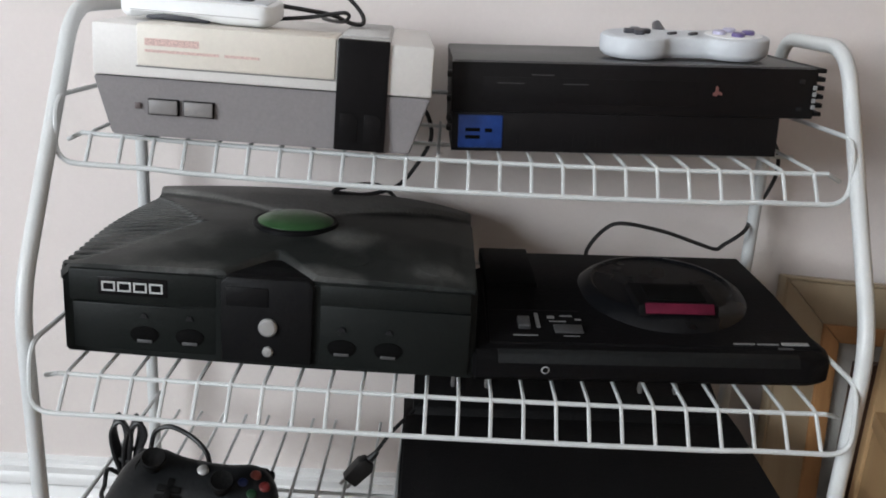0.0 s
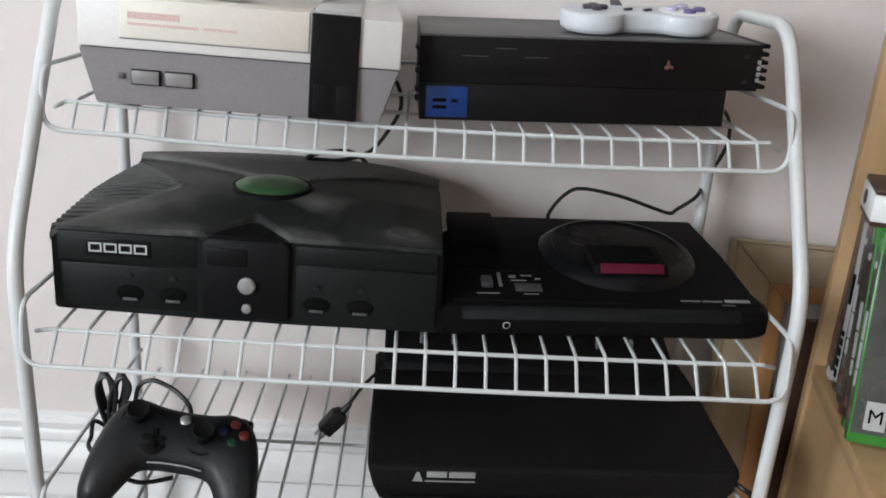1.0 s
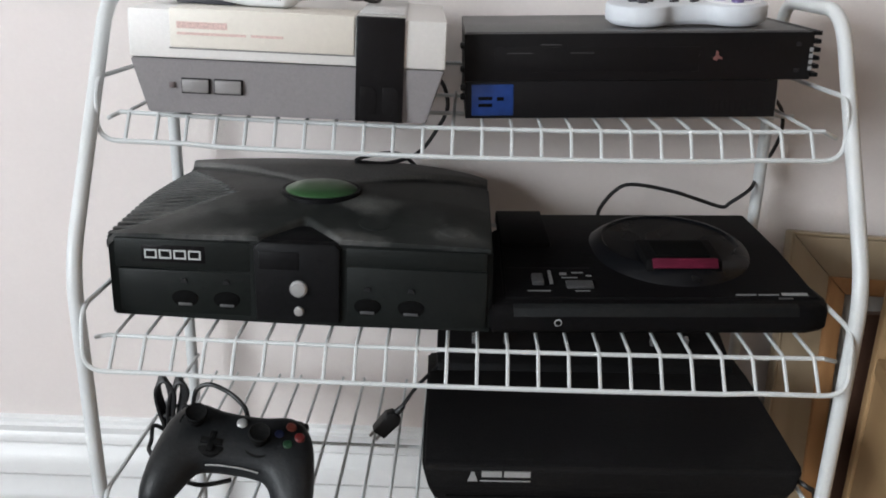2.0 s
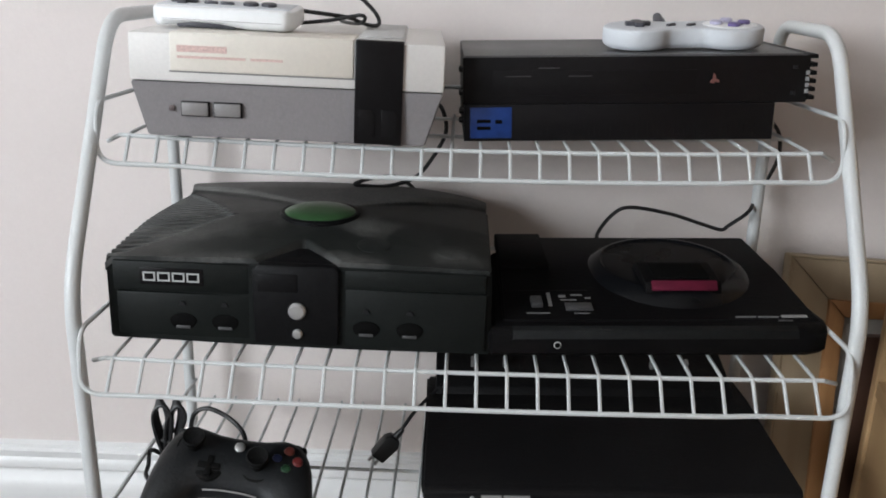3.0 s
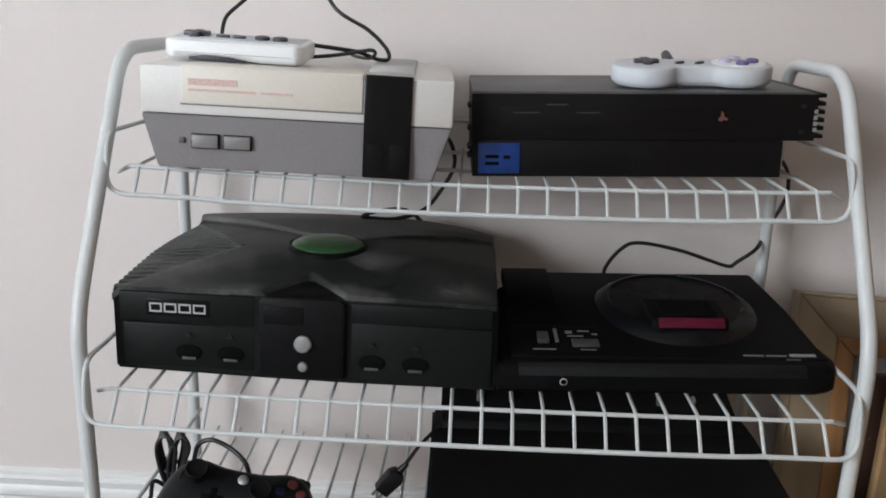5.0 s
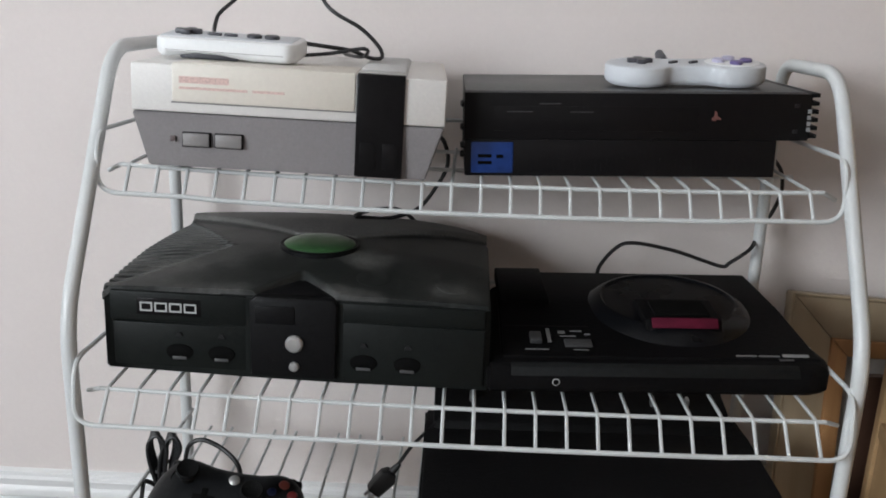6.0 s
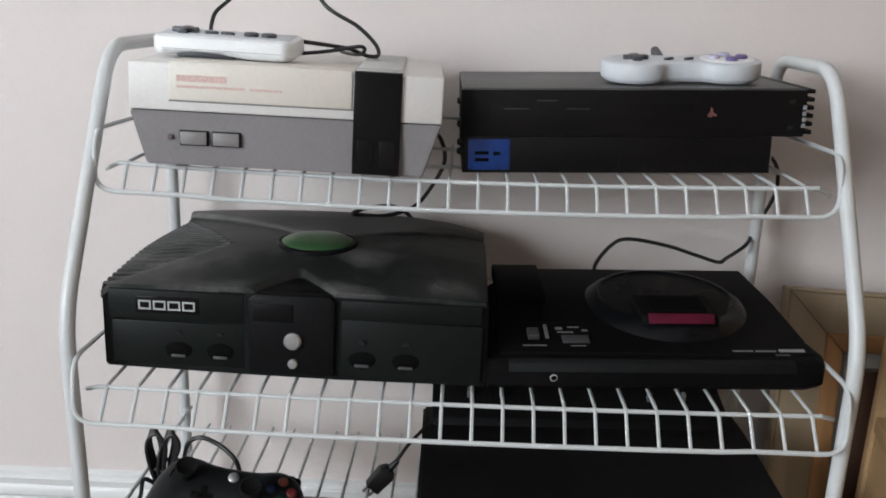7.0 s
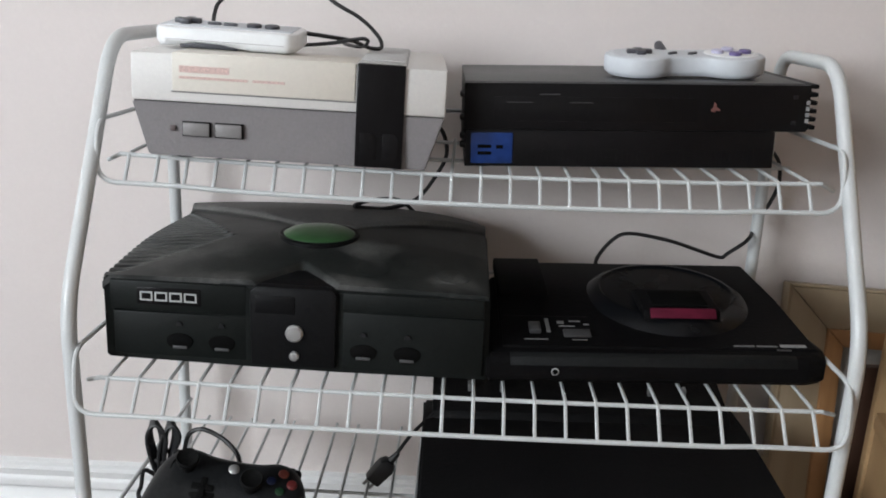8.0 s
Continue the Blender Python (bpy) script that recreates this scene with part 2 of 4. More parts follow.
def round_path(points, radius, steps=6):
    """A line with its corners rounded."""
    p = [Vector(a) for a in points]
    out = [p[0]]
    for i in range(1, len(p) - 1):
        u, w = (p[i - 1] - p[i]), (p[i + 1] - p[i])
        r = min(radius, u.length * 0.49, w.length * 0.49)
        a, b = p[i] + u.normalized() * r, p[i] + w.normalized() * r
        for s in range(steps + 1):
            t = s / steps
            out.append(a * (1 - t) ** 2 + p[i] * 2 * t * (1 - t) + b * t * t)
    out.append(p[-1])
    return out


def add_tube(bm, path, r, sides=10, closed=False):
    """A round bar along a path, with capped ends."""
    p = [Vector(a) for a in path]
    n = len(p)
    rings, up = [], None
    for i in range(n):
        a, b = (p[(i - 1) % n], p[(i + 1) % n]) if closed else (p[max(i - 1, 0)], p[min(i + 1, n - 1)])
        d = (b - a).normalized()
        if up is None:
            up = d.orthogonal().normalized()
        up = (up - d * up.dot(d)).normalized()
        side = d.cross(up)
        rings.append([bm.verts.new(p[i] + (up * math.cos(k * 2 * math.pi / sides) + side * math.sin(k * 2 * math.pi / sides)) * r) for k in range(sides)])
    for i in range(n if closed else n - 1):
        q0, q1 = rings[i], rings[(i + 1) % n]
        for k in range(sides):
            bm.faces.new((q0[k], q0[(k + 1) % sides], q1[(k + 1) % sides], q1[k]))
    if not closed:
        bm.faces.new(rings[0][::-1])
        bm.faces.new(rings[-1])


def tube(path, r, sides=10, closed=False):
    bm = bmesh.new()
    add_tube(bm, path, r, sides, closed)
    return bm


def add_turned(bm, profile, centre=(0, 0, 0), sides=32, axis="z"):
    """A turned body: profile of (radius, height) round an axis."""
    c = Vector(centre)
    rings = []
    for r, h in profile:
        ring = []
        for k in range(sides):
            a = 2 * math.pi * k / sides
            v = Vector((r * math.cos(a), r * math.sin(a), h)) if axis == "z" else Vector((r * math.cos(a), -h, r * math.sin(a)))
            ring.append(bm.verts.new(c + v))
        rings.append(ring)
    for q0, q1 in zip(rings, rings[1:]):
        for k in range(sides):
            bm.faces.new((q0[k], q0[(k + 1) % sides], q1[(k + 1) % sides], q1[k]))
    bm.faces.new(rings[0][::-1])
    bm.faces.new(rings[-1])


def turned(profile, centre=(0, 0, 0), sides=32, axis="z"):
    bm = bmesh.new()
    add_turned(bm, profile, centre, sides, axis)
    return bm


def fill_cap(bm, ring, flip, swell):
    """Closes a ring of any outline with a fine, slightly swollen sheet."""
    pts = [Vector((v.co.x, v.co.y)) for v in ring]
    n, z = len(pts), ring[0].co.z
    lo_x, hi_x = min(p.x for p in pts), max(p.x for p in pts)
    lo_y, hi_y = min(p.y for p in pts), max(p.y for p in pts)
    step = max(hi_x - lo_x, hi_y - lo_y) / 26
    edges = [(pts[i], pts[(i + 1) % n]) for i in range(n)]

    def depth(p):
        crossings, near = 0, 1.0
        for a, b in edges:
            if (a.y > p.y) != (b.y > p.y) and p.x < a.x + (b.x - a.x) * (p.y - a.y) / (b.y - a.y):
                crossings += 1
            d = b - a
            t = max(0.0, min(1.0, (p - a).dot(d) / max(d.length_squared, 1e-12)))
            near = min(near, (a + d * t - p).length)
        return near if crossings % 2 else -near

    inner = []
    for i in range(int((hi_x - lo_x) / step) + 1):
        for j in range(int((hi_y - lo_y) / step) + 1):
            p = Vector((lo_x + (i + 0.5) * step, lo_y + (j + 0.5) * step))
            if depth(p) > step * 0.5:
                inner.append(p)
    out = delaunay_2d_cdt(pts + inner, [(i, (i + 1) % n) for i in range(n)], [], 0, 1e-7)
    verts = []
    for k, p in enumerate(out[0]):
        old = [i for i in out[3][k] if i < n]
        if old:
            verts.append(ring[old[0]])
        else:
            d = min(1.0, depth(p) / 0.016)
            verts.append(bm.verts.new((p.x, p.y, z + swell * math.sin(d * math.pi / 2))))
    for f in out[2]:
        c = sum((out[0][i] for i in f), Vector((0, 0))) / 3
        if depth(c) > 0 and len({verts[i] for i in f}) == 3:
            try:
                bm.faces.new([verts[i] for i in (f[::-1] if flip else f)])
            except ValueError:
                pass


def pillow(outline, profile, dome=0.0):
    """A moulded shell: the outline, drawn in by each (inset, height) of the profile."""
    bm = bmesh.new()
    n = len(outline)
    area = sum(outline[i][0] * outline[(i + 1) % n][1] - outline[(i + 1) % n][0] * outline[i][1] for i in range(n))
    sign = 1 if area > 0 else -1
    rings = []
    for inset, z in profile:
        ring = []
        for i in range(n):
            a, b = Vector(outline[i - 1][:2]), Vector(outline[(i + 1) % n][:2])
            d = (b - a).normalized()
            nrm = Vector((-d.y, d.x)) * sign
            ring.append(bm.verts.new((outline[i][0] + nrm.x * inset, outline[i][1] + nrm.y * inset, z)))
        rings.append(ring)
    for q0, q1 in zip(rings, rings[1:]):
        for k in range(n):
            bm.faces.new((q0[k], q0[(k + 1) % n], q1[(k + 1) % n], q1[k]))
    for ring, flip, swell in ((rings[0], True, 0.0), (rings[-1], False, dome)):
        fill_cap(bm, ring, flip, swell)
    return bm


def bars(parent, name, spans, y, mat, label, depth=0.0006):
    """Flat printed bars on a front face: spans of (x0, x1, z0, z1)."""
    bm = bmesh.new()
    for x0, x1, z0, z1 in spans:
        add_box(bm, x0, x1, y - depth, y, z0, z1)
    return part(name, bm, mat, parent, label)


# ---- the room ----
WALL_Y = 0.33
XL, XR, YF, H = -2.3, 1.35, -3.5, 2.5


def structure(name, bm, mat, label, category):
    return tagged(new(name, mesh_of(name, bm, mat)), label, category, kind="structure")


# floor colour is invented, dark so that little light bounces up
structure("floor", box(XL - 0.1, XR + 0.1, YF - 0.1, WALL_Y + 0.1, -0.1, 0.0), M["dark_floor"], "plain floor made dark brown to cut bounced light", "floor")
# ceiling, right and front walls are unseen, added to bounce the window light
structure("ceiling", box(XL - 0.1, XR + 0.1, YF - 0.1, WALL_Y + 0.1, H, H + 0.1), M["ceiling"], "unseen plain white ceiling added to bounce light", "ceiling")
structure("wall_back", box(XL - 0.1, XR + 0.1, WALL_Y, WALL_Y + 0.1, 0, H), M["wall"], "warm off-white painted wall behind the rack", "wall")
structure("wall_right", box(XR, XR + 0.1, YF, WALL_Y, 0, H), M["wall"], "unseen warm off-white side wall added to bounce light", "wall")
structure("wall_front", box(XL - 0.1, XR + 0.1, YF - 0.1, YF, 0, H), M["wall"], "unseen warm off-white wall facing the rack, added to bounce light", "wall")
WY0, WY1, WZ0, WZ1 = -2.95, -1.45, 0.80, 1.90
bm = bmesh.new()
for y0, y1, z0, z1 in ((YF, WY0, 0, H), (WY1, WALL_Y, 0, H), (WY0, WY1, 0, WZ0), (WY0, WY1, WZ1, H)):
    add_box(bm, XL - 0.1, XL, y0, y1, z0, z1)
structure("wall_left", bm, M["wall"], "warm off-white painted wall with a window opening", "wall")

window = thing("window_1", pose(XL - 0.05, (WY0 + WY1) / 2, WZ0), "white-framed window letting in soft daylight", "window", kind="structure")
hw, hh = (WY1 - WY0) / 2, WZ1 - WZ0
bm = bmesh.new()
for y0, y1, z0, z1 in ((-hw, -hw + 0.05, 0, hh), (hw - 0.05, hw, 0, hh), (-hw + 0.05, hw - 0.05, 0, 0.05), (-hw + 0.05, hw - 0.05, hh - 0.05, hh), (-0.02, 0.02, 0.05, hh - 0.05)):
    add_box(bm, -0.03, 0.03, y0, y1, z0, z1, 0.004)
part("window_frame", bm, M["trim"], window)
for y0, y1 in ((-hw + 0.05, -0.02), (0.02, hw - 0.05)):
    pane = part("pane", box(-0.034, -0.030, y0, y1, 0.05, hh - 0.05), M["glass"], window)
    pane.visible_shadow = False

# baseboard with a stepped, rounded profile
prof = [(0.0, 0.0), (-0.024, 0.0), (-0.024, 0.026), (-0.020, 0.034), (-0.0165, 0.040), (-0.0185, 0.044), (-0.0185, 0.050), (-0.0155, 0.055), (-0.0155, 0.077),
        (-0.0205, 0.083), (-0.0200, 0.098), (-0.0165, 0.110), (-0.0100, 0.118), (-0.0095, 0.122), (-0.0130, 0.126), (-0.0125, 0.135), (-0.0095, 0.139),
        (-0.0105, 0.148), (-0.0070, 0.151), (-0.0060, 0.156), (0.0, 0.159)]
bm = bmesh.new()
add_prism(bm, [(WALL_Y + y, z) for y, z in prof], XL, XR, "x")
structure("baseboard", bm, M["trim"], "white painted baseboard with a stepped moulded top", "baseboard")

# ---- the wire rack ----
RC, RW = 0.0100, 0.3168           # middle and half width between the tubes
SAG = {1: 0.0063, 2: 0.0035, 3: 0.003}


def sag(level, x):
    return -SAG[level] * (1 - min(1.0, ((x - RC) / 0.3) ** 2))


rack = thing("wire_shelf_rack", pose(0, 0, 0), "white coated steel three-tier wire shelf rack", "shelf rack")
REAR = 0.278
DROP = 0.030                      # the decks fall a little towards the wall
for side in (-1, 1):
    x = RC + side * RW - (0.0018 if side < 0 else 0.0)
    xt = x - side * 0.0032
    line = round_path([(x, 0.0, 0.012), (x, 0.0, 0.500), (xt, 0.128, 0.7055), (xt, REAR, 0.700), (x, REAR, 0.012)], 0.034, 10)
    leg = part("side_frame", tube(line, 0.0063, 16), M["rack"], rack, "bent white steel tube frame")
    for y in (0.0, REAR):
        part("foot_cap", turned([(0.0105, 0.0), (0.0115, 0.004), (0.0115, 0.022), (0.009, 0.026)], (x, y, 0), 20), M["pad_grey"], leg, "grey plastic foot cap")

# level: deck height, front edge of the deck, front edge of the lip, lip height, side rail height
SHELVES = {1: (0.6130, 0.082, 0.064, 0.5908, 0.641), 2: (0.4405, 0.004, -0.019, 0.4170, 0.469), 3: (0.2640, 0.002, -0.019, 0.2400, 0.290)}
REST = {1: (0.6172, 0.0086), 2: (0.4500, 0.0073), 3: (0.2661, 0.003)}   # resting height at the ends, sag under load
WIRE = 0.0016
for level, (deck, yf, yl, zl, zr) in SHELVES.items():
    xs = [RC - RW + 0.014 + (2 * RW - 0.028) * i / 40 for i in range(41)]
    bm = bmesh.new()
    rear = REAR - 0.013 if level < 3 else REAR + 0.004
    low, zb = deck - DROP * (rear - yf), zr - 0.004 - DROP * (rear - yl)
    left_gap, right_gap = (0.0045, 0.0070) if level == 1 else (0.0055, 0.0055)
    # deck edge, hooked to the tubes at its ends
    add_tube(bm, round_path([(RC - RW + 0.004, yf + 0.012, deck - 0.010), (xs[0] + 0.006, yf, deck - WIRE)], 0.004) + [(x, yf, deck - WIRE + sag(level, x)) for x in xs[1:-1]] +
             round_path([(xs[-1] - 0.006, yf, deck - WIRE), (RC + RW - 0.004, yf + 0.012, deck - 0.010)], 0.004), 0.0019, 8)
    # lip wire that turns up at its ends into the side rails
    lip = [(RC - RW + left_gap, rear, zb), (RC - RW + left_gap, yl + 0.010, zr), (RC - RW + left_gap, yl, zl)]
    add_tube(bm, round_path(lip + [(RC - RW + 0.08, yl, zl + sag(level, RC - RW + 0.08) + 0.001)], 0.018) +
             [(x, yl, zl + sag(level, x)) for x in xs[6:-6]] +
             round_path([(RC + RW - 0.08, yl, zl + sag(level, RC + RW - 0.08) + 0.001), (RC + RW - right_gap, yl, zl), (RC + RW - right_gap, yl + 0.010, zr), (RC + RW - right_gap, rear, zb)], 0.018), 0.0021, 8)
    # rear rim: deck wire and raised back wire
    if level < 3:
        add_tube(bm, [(x, rear - 0.002, low - 2 * WIRE + sag(level, x)) for x in xs], 0.0019, 8)
        add_tube(bm, [(RC - RW + 0.004, REAR - 0.004, zb), (RC - RW + 0.013, rear, zb), (RC + RW - 0.013, rear, zb), (RC + RW - 0.004, REAR - 0.004, zb)], 0.0021, 8)
    for x in (xs[3], xs[20], xs[-4]) if level < 3 else ():
        add_tube(bm, [(x, rear, low - WIRE + sag(level, x)), (x, rear, zb)], WIRE, 6)
    # middle cross wire under the deck
    ym = yf + (rear - yf) * 0.5
    add_tube(bm, [(x, ym, (deck + low) / 2 - 3 * WIRE - 0.0008 + sag(level, x)) for x in xs], 0.0019, 8)
    shelf = part("shelf", bm, M["rack"], rack, "white coated wire shelf with a front lip")
    wire_mesh = mesh_of("wire", tube(round_path([(0, rear, low), (0, yf, deck), (0, yl, zl)], 0.005, 4), WIRE, 6), M["rack"])
    count = 24
    for i in range(count):
        x = (0.0083 + (i - 11.5) * 0.0250) if level == 1 else (0.0095 + (i - 11.5) * 0.0252)
        part("wire", wire_mesh, None, shelf, m=pose(x, 0, sag(level, x)))


def rest(level, xc, y, yaw, lift=0.0, tip=1.72, lean=None):
    """The pose of a thing that rests on a sagging shelf; tip: how far it leans back, lean: its slope along the shelf."""
    top, bend = REST[level]
    slope = 2 * bend * xc / 0.09 if lean is None else lean
    return (Matrix.Translation((xc, y, top - bend * (1 - (xc / 0.3) ** 2) + lift)) @
            Euler((radians(-tip), -math.atan(slope), radians(yaw))).to_matrix().to_4x4())


# ---- the large dark game console with a green jewel ----
JEWEL = (0.001, 0.100)


def arm_height(x, y):
    """The height of the moulded top: creased wedges that meet at the jewel."""
    u = (x - JEWEL[0]) / 0.160
    v = (y - JEWEL[1]) / (0.152 if y > JEWEL[1] else JEWEL[1])
    m = max(abs(u), abs(v))
    z = 0.0935 - 0.0060 * max(0.0, abs(u)) ** 1.7
    if v < 0:
        z -= 0.0125 * abs(v) ** 1.7 * (1 - 0.25 * u * u)
    back = 1 / (1 + math.exp(-(v - abs(u) * 0.86 - 0.06) / 0.013)) if m > 0.22 else 0.0
    z += (0.0082 * back - 0.0024) * min(1.0, m * 1.6)
    if v > 0:
        z -= 0.0138 * v ** 1.7 + (0.0105 if u > 0 else 0.0010) * u ** 4 * v
    z -= (0.0085 if u > 0 else 0.0045) * u ** 4 * max(0.0, 1 - v * v)
    flank = -u - abs(v + 0.06) * 0.55 - 0.47
    if flank > 0:
        depth = min(1.0, flank / 0.06) * 0.0085
        phase = (y % 0.0104) / 0.0104
        z -= depth * (1.0 if phase < 0.45 else 0.16)
    notch = abs(x + 0.002) - 0.037 * (1 - y / 0.040)
    if notch < 0 and y < 0.040:
        z -= 0.0066 * min(1.0, -notch / 0.005)
    return z


def in_vent(x, y):
    """Whether a place on the top lies in one of the slits of the side vent."""
    u = (x - JEWEL[0]) / 0.160
    v = (y - JEWEL[1]) / (0.152 if y > JEWEL[1] else JEWEL[1])
    return -u - abs(v + 0.06) * 0.55 - 0.47 > 0.012 and (y % 0.0104) / 0.0104 < 0.47


def big_console(m):
    ob = thing("game_console", m, "large dusty black game console with a green jewel on top", "game console", "game consoles on the rack")
    # body: lower shell, tapered
    bm = bmesh.new()
    lo, hi = [], []
    ring = [(-0.1635, 0.003), (-0.04, -0.002), (0.036, -0.003), (0.1585, 0.0), (0.1585, 0.25), (0.148, 0.262), (-0.148, 0.262), (-0.159, 0.25)]
    for x, y in ring:
        lo.append(bm.verts.new((x * (1.012 if x > 0 else 1.0), 0.004 + (y - 0.004) * 0.99, 0.0018)))
        hi.append(bm.verts.new((x, y, 0.0740 if y < 0.1 else 0.0600)))
    bm.faces.new(lo[::-1])
    bm.faces.new(hi)
    for i in range(len(ring)):
        j = (i + 1) % len(ring)
        bm.faces.new((lo[i], lo[j], hi[j], hi[i]))
    bmesh.ops.recalc_face_normals(bm, faces=bm.faces)
    bmesh.ops.bevel(bm, geom=bm.edges[:], offset=0.002, segments=2, affect="EDGES")
    part("body", bm, M["box_front"], ob)
    # moulded top
    bm = bmesh.new()
    nx, ny = 150, 224
    grid = []
    for j in range(ny + 1):
        row = []
        for i in range(nx + 1):
            x, y = -0.1630 + 0.3195 * i / nx, 0.001 + 0.259 * j / ny
            side = 0.002 * max(0.0, y / 0.26) if x < 0 else 0.0
            row.append(bm.verts.new((x + side * (-x / 0.16), y, arm_height(x, y))))
        grid.append(row)
    rear, slits = bmesh.new(), bmesh.new()
    rear_verts, slit_verts = {}, {}
    for j in range(ny):
        for i in range(nx):
            quad = (grid[j][i], grid[j][i + 1], grid[j + 1][i + 1], grid[j + 1][i])
            x, y = -0.1630 + 0.3195 * (i + 0.5) / nx, 0.001 + 0.259 * (j + 0.5) / ny
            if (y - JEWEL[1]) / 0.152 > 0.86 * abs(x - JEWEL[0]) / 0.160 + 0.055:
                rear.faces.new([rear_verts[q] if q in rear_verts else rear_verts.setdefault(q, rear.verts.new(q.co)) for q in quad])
            elif in_vent(x, y):
                slits.faces.new([slit_verts[q] if q in slit_verts else slit_verts.setdefault(q, slits.verts.new(q.co)) for q in quad])
            else:
                bm.faces.new(quad)
    rim = grid[0] + [r[-1] for r in grid[1:]] + grid[-1][-2::-1] + [r[0] for r in grid[-2:0:-1]]
    down = [bm.verts.new((v.co.x, v.co.y, min(0.0748, v.co.z - 0.006))) for v in rim]
    for i in range(len(rim)):
        j = (i + 1) % len(rim)
        bm.faces.new((rim[i], down[i], down[j], rim[j]))
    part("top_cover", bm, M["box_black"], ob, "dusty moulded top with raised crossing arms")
    # rear wedge: dust, and the light on its slope, both in the colour
    part("rear_panel", rear, M["box_dust_lit"], ob, "dusty rear panel of the top, lit tone painted in")
    # slit faces coloured near-black for the shade inside the open vent
    part("vent_slits", slits, M["void"], ob, "side vent slits with shade painted dark")
    # jewel in its dark ring
    cx, cy = JEWEL
    jz = 0.0935
    ringob = part("jewel_ring", turned([(0.0372, jz - 0.006), (0.0372, jz - 0.0005), (0.0355, jz + 0.0010), (0.0330, jz + 0.0006)], (cx, cy, 0), 48), M["black"], ob)
    part("jewel", turned([(0.0325, jz - 0.002), (0.0325, jz + 0.001), (0.029, jz + 0.0030), (0.020, jz + 0.0044), (0.010, jz + 0.0050), (0.003, jz + 0.0052)], (cx, cy, 0), 48), M["jewel"], ringob, "green translucent round jewel")
    # low round dents on the front arms
    for x, y in ((0.058, 0.034), (0.126, 0.034)):
        z = arm_height(x, y)
        dent = turned([(0.0145, -0.004), (0.0145, -0.0001), (0.0130, 0.0001), (0.003, -0.0002)], (x, y, 0), 28)
        for v in dent.verts:
            v.co.z += arm_height(v.co.x, v.co.y) + 0.0004
        part("top_dimple", dent, M["box_black"], ob, "shallow round dimple")
    # dark notch over the centre module
    bm = prism([(-0.0345, 0.0015), (0.0305, 0.0015), (0.0035, 0.0320), (-0.0075, 0.0320)], 0.066, 0.0748, "z", 0.0008)
    for v in bm.verts:
        if v.co.z > 0.07:
            v.co.z += 0.0006 + 0.120 * v.co.y
    part("notch_plate", bm, M["black"], ob, "dark triangular notch")
    # front: drive panel, centre module, seams
    part("drive_tray", box(-0.156, -0.0425, -0.0025, 0.006, 0.0475, 0.0730, 0.0015), M["box_front"], ob)
    part("lower_panel", box(-0.154, -0.0425, -0.0022, 0.006, 0.008, 0.0462, 0.0015), M["box_front"], ob)
    part("upper_panel", box(0.038, 0.1540, -0.0035, 0.006, 0.0572, 0.0730, 0.0012), M["box_front"], ob)
    part("lower_panel", box(0.038, 0.1550, -0.0032, 0.006, 0.006, 0.0562, 0.0012), M["box_front"], ob)
    module = part("centre_module", prism([(-0.0375, 0.007), (0.0325, 0.007), (0.0335, 0.0715), (0.029, 0.0760), (-0.033, 0.0760), (-0.0385, 0.0715)], -0.0075, 0.004, "y", 0.0016), M["black"], ob)
    part("latch_panel", box(-0.034, -0.001, -0.0083, -0.006, 0.053, 0.0685, 0.0008), M["black"], module)
    part("power_button", turned([(0.0073, 0.0), (0.0073, 0.0030), (0.0058, 0.0046), (0.002, 0.0050)], (-0.0012, -0.0070, 0.0372), 28, "y"), M["silver"], module, "round silver button")
    part("eject_button", turned([(0.0042, 0.0), (0.0042, 0.0024), (0.0033, 0.0036), (0.001, 0.004)], (-0.0012, -0.0070, 0.0170), 24, "y"), M["silver"], module, "small round silver button")
    # badge plate with plain silver marks
    plate = part("badge_plate", box(-0.133, -0.080, -0.0032, -0.0015, 0.0535, 0.0680, 0.0006), M["gloss"], ob)
    for x0 in (-0.1302, -0.1180, -0.1058, -0.0936):
        bm = bmesh.new()
        for p0, p1, q0, q1 in ((0.0, 0.0104, 0.0, 0.0013), (0.0, 0.0104, 0.0066, 0.0079), (0.0, 0.0013, 0.0013, 0.0066), (0.0091, 0.0104, 0.0013, 0.0066)):
            add_box(bm, x0 + p0, x0 + p1, -0.0038, -0.0030, 0.0567 + q0, 0.0567 + q1)
        part("badge_mark", bm, M["badge_print"], plate, "plain silver mark")
    # controller ports
    for x, dz in ((-0.0985, 0.0), (-0.0632, 0.0), (0.0555, 0.0), (0.0920, 0.0)):
        yy = -0.0028 if x < 0 else -0.0040
        pr = [(x + 0.0112 * math.cos(a), 0.0225 + 0.0085 * math.sin(a) * (0.75 if math.sin(a) > 0 else 1.0)) for a in (2 * math.pi * k / 20 for k in range(20))]
        port = part("controller_port", prism(pr, yy - 0.0003, yy + 0.003, "y", 0.0004), M["void"], ob, "dark recessed socket")
        part("port_tongue", box(x - 0.0060, x + 0.0060, yy - 0.0008, yy + 0.001, 0.0152, 0.0180, 0.0006), M["button_dark"], port, "grey plastic contact tongue")
        part("port_mark", prism([(x - 0.003, 0.0360), (x + 0.003, 0.0360), (x + 0.0015, 0.0395), (x - 0.0015, 0.0395)], yy - 0.0009, yy + 0.001, "y"), M["satin"], port)
    for x in (-0.13, 0.13):
        for y in (0.06, 0.23):
            part("rubber_foot", turned([(0.009, -0.0060), (0.009, 0.005)], (x, y, 0), 16), M["void"], ob)
    return ob


